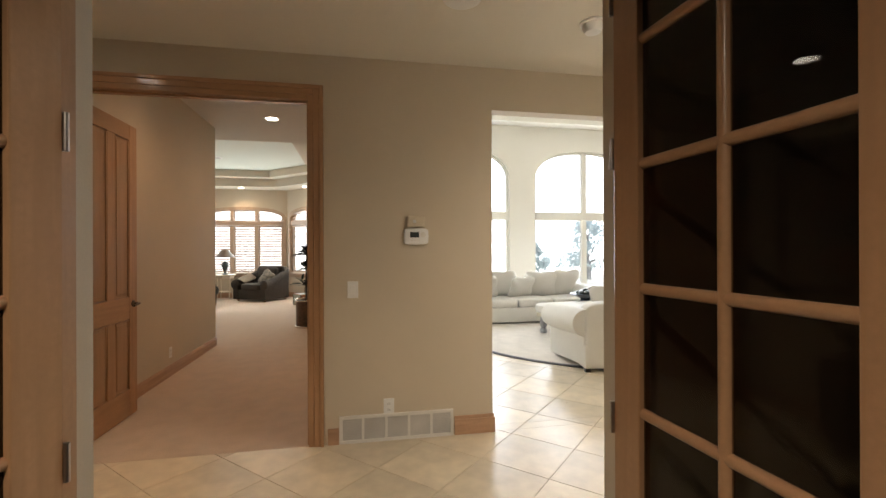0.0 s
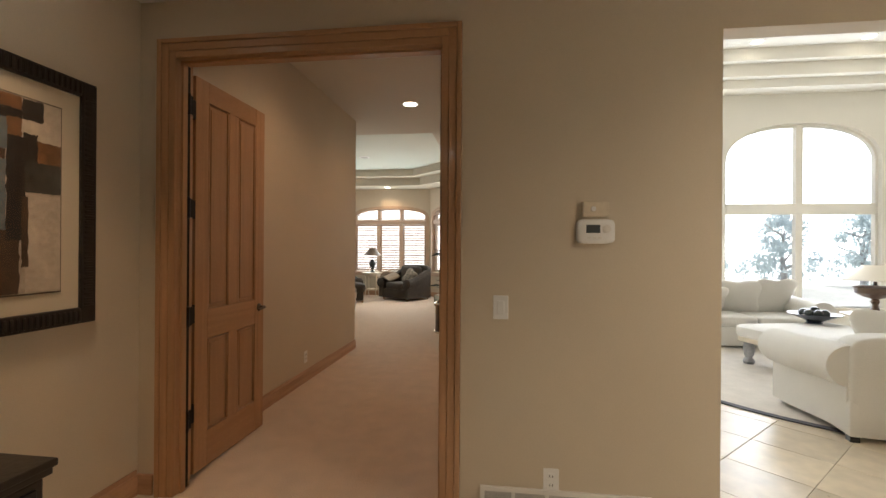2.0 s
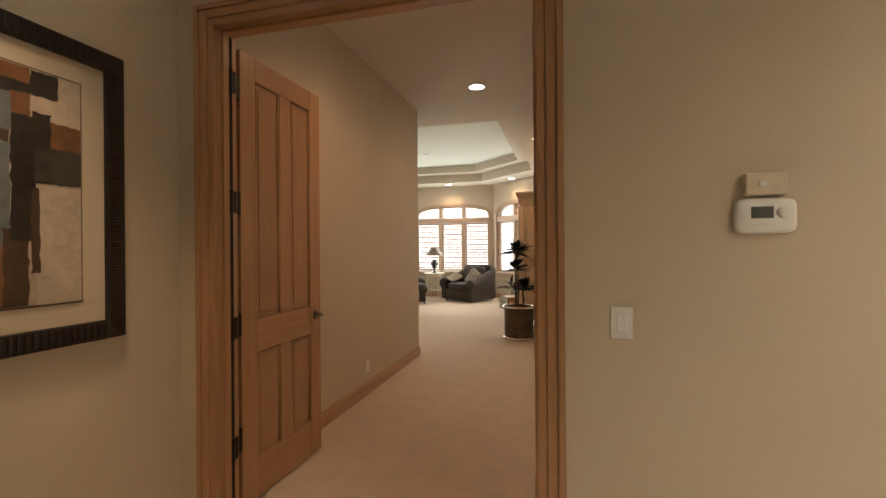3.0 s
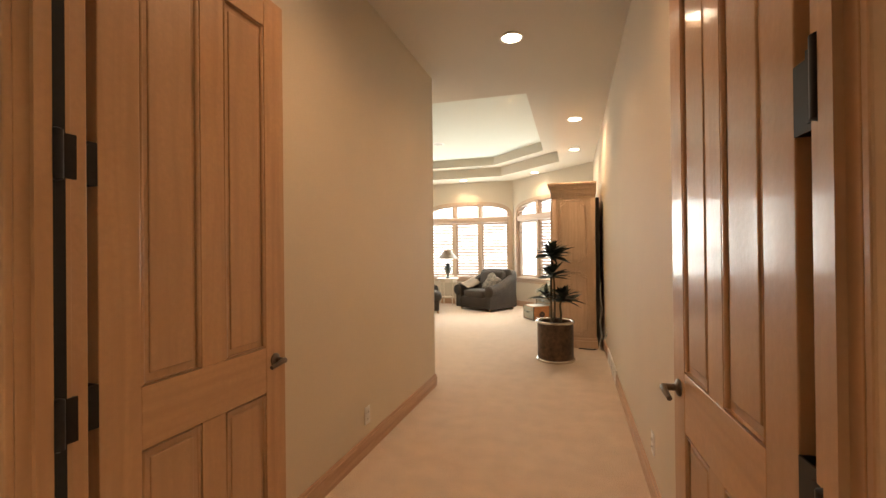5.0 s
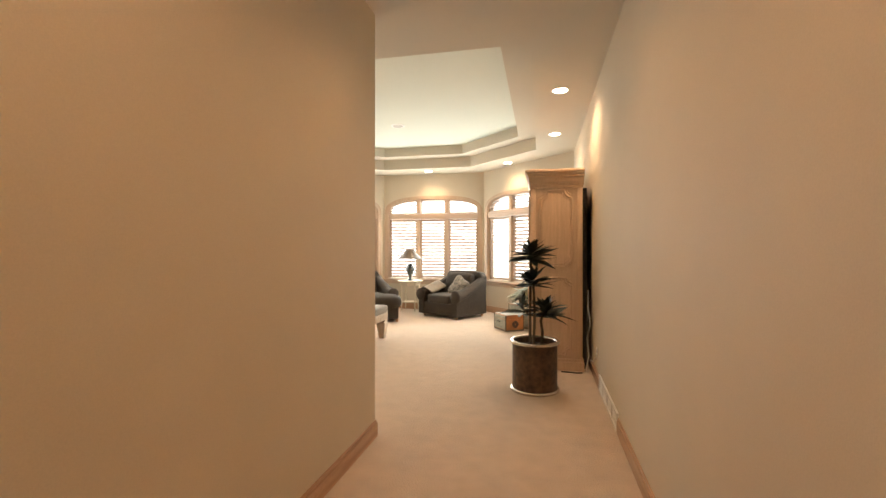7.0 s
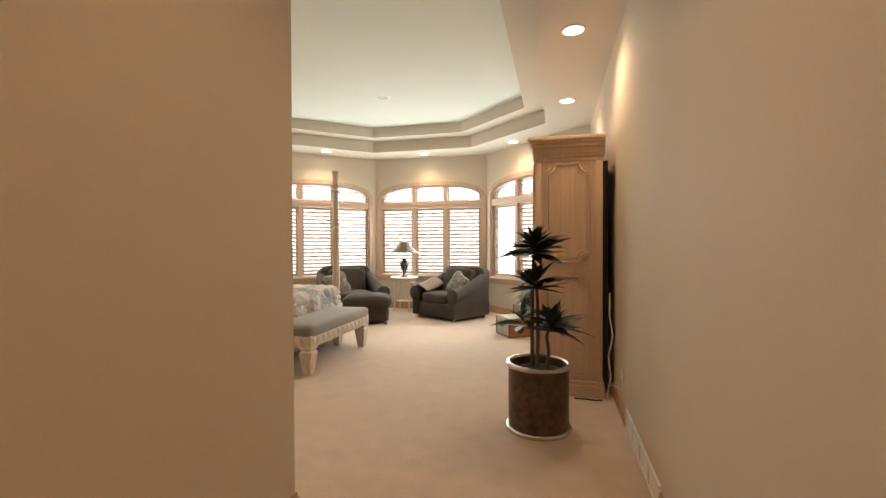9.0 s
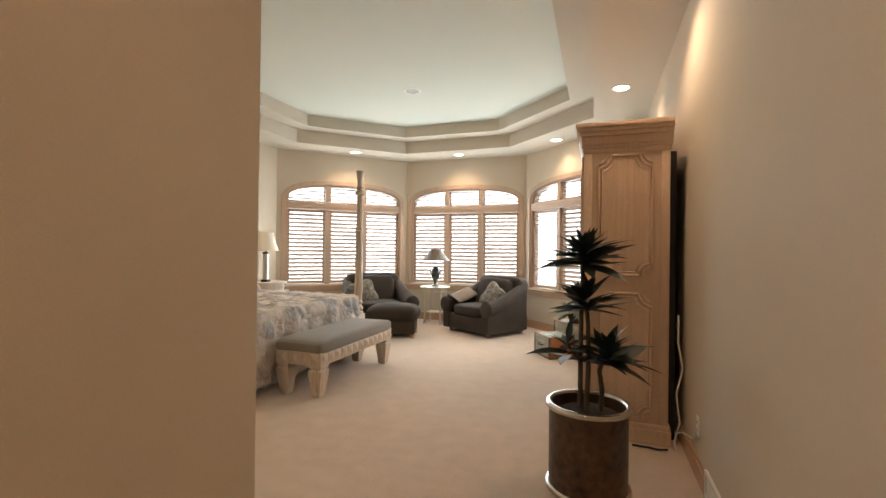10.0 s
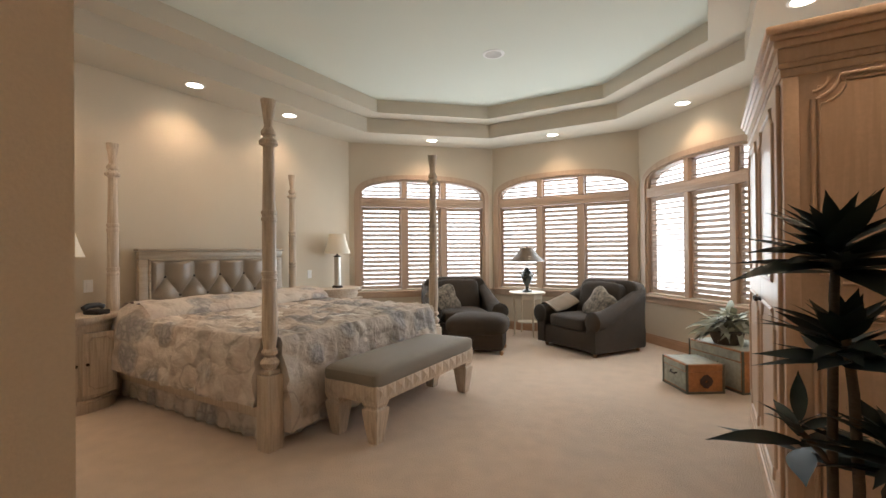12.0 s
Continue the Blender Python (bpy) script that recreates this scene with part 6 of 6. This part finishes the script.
trunk(pose(-1.33, 12.257, 0, 0, 0, 33), 0.335, 0.394, 0.265, "small rust and green painted trunk on the carpet", True)
trunk(pose(-0.96, 12.62, 0, 0, 0, 42), 0.50, 0.64, 0.385, "larger dark painted trunk holding a potted plant", False)
bas = thing("flower_basket", "pale leafy plant in a dark wicker basket", "plant", pose(-1.04, 12.56, 0.389))
bm = bmesh.new()
lathe(bm, [(0.0, 0), (0.11, 0), (0.14, 0.07), (0.15, 0.13), (0.14, 0.135), (0.12, 0.11), (0.0, 0.1)], 28)
part("basket", bm, M_BASKET, bas, smooth=True)
bm = bmesh.new()
rows = []
for i in range(7):
    f = i / 6
    w = 0.026 * math.sin(math.pi * (0.12 + 0.88 * f)) + 0.001
    rows.append([bm.verts.new((0.24 * f, s * w, 0.05 * f - 0.11 * f ** 2.4 + abs(s) * 0.3 * w)) for s in (-1, 0, 1)])
for a, b in zip(rows[:-1], rows[1:]):
    for j in (0, 1):
        bm.faces.new((a[j], a[j + 1], b[j + 1], b[j]))
PLEAF = finish("leaf", bm, M_PLANTER, True)
rng = random.Random(8)
for k in range(95):
    piece("leaf", PLEAF, bas, pose(rng.uniform(-0.1, 0.1), rng.uniform(-0.1, 0.1), 0.10 + rng.uniform(0, 0.14), 0, -rng.uniform(-38, 48), rng.uniform(0, 360)) @ pose(0, 0, 0, rng.uniform(-45, 45)) @ Matrix.Scale(rng.uniform(0.75, 1.35), 4))


# ---- living room ----
def sofa(m, length, depth, back, label, seats, loose=(), splay=0.0, cloth=M_SOFA, cushions=True):
    """A rolled-arm sofa: local x along its back, y towards its front."""
    t = thing("sofa", label, "sofa", m, "ivory sofas in the living room")
    bm = bmesh.new()
    box(bm, 0.05, length - 0.05, 0.02, depth - 0.02, 0.04, 0.30, 0.03)
    part("base", bm, cloth, t, smooth=True)
    bm = bmesh.new()
    pillow(bm, length / 2 - 0.06, 0.12, back / 2 - 0.02, 0.2, 0.16, 48, 16, Matrix.Translation((length / 2, 0.13, back / 2 + 0.02)))
    part("backrest", bm, cloth, t, smooth=True)
    w = (length - 0.44) / seats
    for k in range(seats):
        bm = bmesh.new()
        pillow(bm, w / 2, depth / 2 - 0.14, 0.085, 0.35, 0.2, 36, 14, Matrix.Translation((0.22 + w * (k + 0.5), depth / 2 + 0.13, 0.37)), 0.015, k)
        part("seat_cushion", bm, cloth, t, smooth=True)
        if not cushions:
            continue
        bm = bmesh.new()
        pillow(bm, w / 2 - 0.01, 0.10, 0.21, 0.5, 0.4, 32, 14, pose(0.22 + w * (k + 0.5), 0.33, 0.62, 12), 0.03, k + 3)
        part("back_cushion", bm, cloth, t, smooth=True)
    for x, s in ((0.13, -1), (length - 0.13, 1)):
        bm = bmesh.new()
        prof = [(x + s * 0.07, 0.05), (x + s * 0.07, 0.36)] + [(x + s * 0.03 + s * 0.16 * math.cos(a), 0.51 + 0.15 * math.sin(a)) for a in [radians(-60 + 260 * i / 18) for i in range(19)]] + [(x - s * 0.10, 0.05)]
        ys = [0.06, depth * 0.3, depth * 0.7, depth - 0.03]
        rings = [[bm.verts.new((px + s * splay * y / depth, y, pz + 0.02 * (y < 0.3 * depth + 0.01))) for px, pz in prof] for y in ys]
        for a, b in zip(rings[:-1], rings[1:]):
            for i in range(len(a)):
                bm.faces.new((a[i], a[(i + 1) % len(a)], b[(i + 1) % len(a)], b[i]))
        bm.faces.new(rings[0])
        bm.faces.new(rings[-1][::-1])
        part("arm", bm, cloth, t, smooth=True)
    for x in (0.1, length - 0.1):
        for y in (0.08, depth - 0.1):
            part("foot", boxes((x - 0.03, x + 0.03, y - 0.03, y + 0.03, 0, 0.05), bevel=0.004), M_BLACK, t)
    for x, y, z, tilt, turn, a in loose:
        throw_pillow(m @ pose(x, y, z, tilt, 0, turn), "plump ivory throw pillow on the sofa", cloth, a, a * 0.9)
    return t


sofa(pose(2.34, 5.41, 0, 0, 0, -9), 2.5, 0.92, 0.76, "ivory rolled-arm sofa seen from behind", 3, ((0.55, 0.42, 0.66, 66, 6, 0.26), (1.15, 0.44, 0.63, 64, -10, 0.25), (1.9, 0.42, 0.66, 66, -8, 0.26)), 0.15, cushions=False)
sofa(pose(4.35, 9.42, 0, 0, 0, 180), 2.45, 0.95, 0.72, "ivory sofa with loose pillows under the windows", 3, ((0.45, 0.40, 0.68, 68, 10, 0.29), (0.95, 0.42, 0.66, 66, -12, 0.28), (1.35, 0.50, 0.62, 62, 12, 0.23), (1.75, 0.42, 0.68, 66, 14, 0.29), (2.12, 0.50, 0.64, 60, -18, 0.26)), cushions=False)
sofa(pose(8.3, 9.3, 0, 0, 0, 180), 2.1, 0.95, 0.74, "upholstered sofa by the window, its backlit shade in the grey cloth", 2, ((0.7, 0.46, 0.68, 66, 8, 0.25),), cloth=M_GSOFA)

rug = thing("round_rug", "large round cream rug with a dark border", "rug", pose(3.75, 7.55, 0))
bm = bmesh.new()
lathe(bm, [(0.0, 0.004), (2.26, 0.004), (2.26, 0.013), (0.0, 0.013)], 96)
part("field", bm, M_RUG, rug)
bm = bmesh.new()
lathe(bm, [(2.26, 0.003), (2.32, 0.003), (2.32, 0.011), (2.26, 0.014)], 96)
part("border", bm, M_RUGB, rug, "dark border")

ot = thing("coffee_ottoman", "large ivory tufted ottoman on carved legs", "ottoman", pose(3.50, 7.40, 0.013, 0, 0, 14))
bm = bmesh.new()
pillow(bm, 0.66, 0.5, 0.085, 0.35, 0.15, 56, 14, Matrix.Translation((0, 0, 0.385)), 0.01, 2)
part("cushion", bm, M_SOFA, ot, smooth=True)
part("frame", boxes((-0.62, 0.62, -0.46, 0.46, 0.26, 0.32), bevel=0.01), M_CREAM, ot)
for sx in (-1, 1):
    for sy in (-1, 1):
        bm = bmesh.new()
        lathe(bm, [(0.0, 0), (0.05, 0), (0.062, 0.03), (0.05, 0.06), (0.034, 0.075), (0.05, 0.11), (0.06, 0.17), (0.05, 0.24), (0.055, 0.26), (0.0, 0.26)], 24, Matrix.Translation((sx * 0.54, sy * 0.38, 0)))
        part("leg", bm, M_CARVED, ot, "grey carved leg", smooth=True)
bw = thing("bowl", "dark blue footed bowl filled with dark fruit", "bowl", pose(3.72, 7.85, 0.478))
bm = bmesh.new()
lathe(bm, [(0.0, 0), (0.09, 0), (0.07, 0.02), (0.12, 0.05), (0.24, 0.10), (0.27, 0.115), (0.26, 0.12), (0.12, 0.07), (0.0, 0.06)], 36)
part("dish", bm, M_BLUE, bw, smooth=True)
rng = random.Random(4)
for k in range(7):
    bm = bmesh.new()
    a = k * 0.9
    r = 0.0 if k == 0 else 0.10
    pillow(bm, 0.055, 0.055, 0.05, 1, 1, 16, 10, Matrix.Translation((r * math.cos(a), r * math.sin(a), 0.125 + (0.03 if k == 0 else 0))))
    part("fruit", bm, M_URN, bw, smooth=True)

st = thing("side_table", "cream-topped round pedestal table in the living room", "side table", pose(4.75, 8.35, 0.013))
bm = bmesh.new()
lathe(bm, [(0.0, 0.50), (0.33, 0.50), (0.34, 0.51), (0.34, 0.525), (0.0, 0.53)], 40)
part("tabletop", bm, M_CREAM, st, smooth=True)
bm = bmesh.new()
lathe(bm, [(0.0, 0), (0.2, 0), (0.21, 0.02), (0.08, 0.06), (0.04, 0.12), (0.06, 0.25), (0.04, 0.4), (0.08, 0.5), (0.0, 0.5)], 28)
part("pedestal", bm, M_PANEL, st, smooth=True)
lp = thing("table_lamp", "dark pedestal bowl lamp with a wide pale shade", "table lamp", pose(4.75, 8.35, 0.543))
bm = bmesh.new()
lathe(bm, [(0.0, 0), (0.11, 0), (0.12, 0.02), (0.05, 0.045), (0.03, 0.12), (0.05, 0.16), (0.03, 0.19), (0.12, 0.22), (0.2, 0.27), (0.22, 0.34), (0.19, 0.36), (0.02, 0.37), (0.015, 0.5), (0.0, 0.5)], 32)
part("base", bm, M_BROWN, lp, smooth=True)
bm = bmesh.new()
lathe(bm, [(0.36, 0.44), (0.12, 0.63), (0.116, 0.63), (0.355, 0.436)], 40)
part("shade", bm, M_SHADEW, lp, smooth=True)
for c in ((3.6, 8.9, 4.52), (5.0, 8.9, 4.52), (6.4, 8.9, 4.52)):
    can_light(c)


# ---- garden outside ----
def tree(x, y, height, spread, seed):
    t = thing("tree", "leafy garden tree outside the tall windows", "tree", pose(x, y, -0.2), "garden trees")
    r = random.Random(seed)
    bm = bmesh.new()
    tube(bm, [(0, 0, 0), (0.05, 0.03, height * 0.25), (-0.03, 0.06, height * 0.5), (0.04, 0, height * 0.8)], 0.13, 10, taper=lambda k: 1.15 - 0.9 * k)
    for k in range(9):
        a, z = r.uniform(0, 6.28), height * r.uniform(0.25, 0.75)
        e = spread * r.uniform(0.5, 0.9)
        tube(bm, [(0, 0, z), (e * 0.5 * math.cos(a), e * 0.5 * math.sin(a), z + 0.25 * e), (e * math.cos(a), e * math.sin(a), z + 0.6 * e)], 0.05, 6, taper=lambda k: 1 - 0.8 * k)
    part("trunk", bm, M_BARK, t, smooth=True)
    verts, faces = [], []
    clumps = []
    for k in range(26):
        a, f = r.uniform(0, 6.28), r.random()
        rad = spread * (1 - 0.75 * f) * r.uniform(0.3, 1.0)
        clumps.append((rad * math.cos(a), rad * math.sin(a), height * (0.22 + 0.78 * f), spread * r.uniform(0.16, 0.34)))
    for cx, cy, cz, cr in clumps:
        for k in range(75):
            d = Vector((r.gauss(0, 1), r.gauss(0, 1), r.gauss(0, 0.8))).normalized() * cr * r.random() ** 0.5
            m = pose(cx + d.x, cy + d.y, cz + d.z, r.uniform(0, 360), r.uniform(0, 360), r.uniform(0, 360))
            i = len(verts)
            s = r.uniform(0.07, 0.14)
            verts += [m @ Vector(p) for p in ((-s, 0, 0), (0, -s * 0.4, 0), (s, 0, 0), (0, s * 0.4, 0))]
            faces.append((i, i + 1, i + 2, i + 3))
    me = bpy.data.meshes.new("crown")
    me.from_pydata(verts, [], faces)
    me.materials.append(M_LEAFOUT)
    o = new("crown", me)
    o.parent = t


for x, y, h, s, seed in ((11.3, 21.5, 3.0, 1.5, 1), (14.6, 22.0, 3.0, 1.7, 2), (17.5, 23.0, 3.4, 1.9, 4), (9.2, 24.0, 1.9, 1.2, 5)):
    tree(x, y, h, s, seed)

M_HAZE = glow("bright_sky_haze", (1.0, 0.985, 0.95), 2.4)
M_HAZEB = glow("soft_sky_haze", (1.0, 0.985, 0.95), 1.55)
M_HAZE.node_tree.nodes["Principled BSDF"].inputs["Base Color"].default_value = (0.8, 0.8, 0.8, 1)
bm = bmesh.new()
box(bm, -8, 60, 30, 30.1, -0.2, 22)
setting("backdrop_garden", bm, M_HAZE, "bright hazy sky beyond the garden", "sky")
bm = bmesh.new()
pts = [(HEAD - 3.0, 11.5), (HEAD - 2.0, 14.2), (-5.4, 16.8), (-0.9, 16.8), (1.5, 14.2)]
for a, b in zip(pts[:-1], pts[1:]):
    bm.faces.new([bm.verts.new(p) for p in ((*a, -0.2), (*b, -0.2), (*b, 6), (*a, 6))])
setting("backdrop_bay", bm, M_HAZEB, "bright hazy sky outside the bay", "sky")

# ---- floor tiles ----
SIDE, GAP = 0.46, 0.0035


def clip(poly, axis, value, keep_above):
    out = []
    for i in range(len(poly)):
        a, b = poly[i], poly[(i + 1) % len(poly)]
        ia, ib = (a[axis] >= value) == keep_above, (b[axis] >= value) == keep_above
        if ia:
            out.append(a)
        if ia != ib:
            k = (value - a[axis]) / (b[axis] - a[axis])
            out.append((a[0] + k * (b[0] - a[0]), a[1] + k * (b[1] - a[1])))
    return out


def slab(bm, poly, z0, z1):
    """A tile with a worn, chamfered edge."""
    c = Vector((sum(p[0] for p in poly) / len(poly), sum(p[1] for p in poly) / len(poly)))
    rings = [[bm.verts.new((x, y, z0)) for x, y in poly], [bm.verts.new((x, y, z1 - 0.0015)) for x, y in poly]]
    rings.append([bm.verts.new((*(Vector(p) + (c - Vector(p)).normalized() * 0.003), z1)) for p in poly])
    for a, b in zip(rings[:-1], rings[1:]):
        for i in range(len(poly)):
            bm.faces.new((a[i], a[(i + 1) % len(poly)], b[(i + 1) % len(poly)], b[i]))
    bm.faces.new(rings[-1])


floor = bpy.data.objects["floor_foyer"]
h = (SIDE - GAP) / 2 * math.sqrt(2)
bm = bmesh.new()
slab(bm, [(0, -h), (h, 0), (0, h), (-h, 0)], -0.006, 0.0)
TILE_MESH = finish("tile", bm, M_TILE)
REGIONS = [(FOYER_L, FOY_R, OFF_IN, FRONT + 0.002, True), (0.973, 4.9, FRONT + 0.002, FRONT_BACK, True), (LIV_L, LIV_R, FRONT_BACK, LIV_BACK, True)]
rest = bmesh.new()
step = SIDE / math.sqrt(2)
count = 0
for i in range(-30, 70):
    for j in range(-4, 60):
        if (i + j) % 2:
            continue
        cx, cy = 0.12 + i * step, 2.15 + j * step
        for x0, x1, y0, y1, near in REGIONS:
            if cx + h < x0 or cx - h > x1 or cy + h < y0 or cy - h > y1:
                continue
            poly = [(cx, cy - h), (cx + h, cy), (cx, cy + h), (cx - h, cy)]
            for axis, v, up in ((0, x0, True), (0, x1, False), (1, y0, True), (1, y1, False)):
                poly = clip(poly, axis, v, up) if poly else poly
            if len(poly) < 3 or abs(sum(poly[k][0] * poly[k - 1][1] - poly[k - 1][0] * poly[k][1] for k in range(len(poly)))) < 0.002:
                continue
            inside = cx - h >= x0 and cx + h <= x1 and cy - h >= y0 and cy + h <= y1
            if cx < 3.3 and cy < 7.4 and count < 290:
                count += 1
                if inside:
                    piece("tile", TILE_MESH, floor, pose(cx, cy, 0))
                else:
                    bm = bmesh.new()
                    slab(bm, poly, -0.006, 0.0)
                    part("tile", bm, M_TILE, floor)
            else:
                slab(rest, poly, -0.006, 0.0)
o = part("far_tiles", rest, M_TILE, floor)
o["kind"] = "stuff"
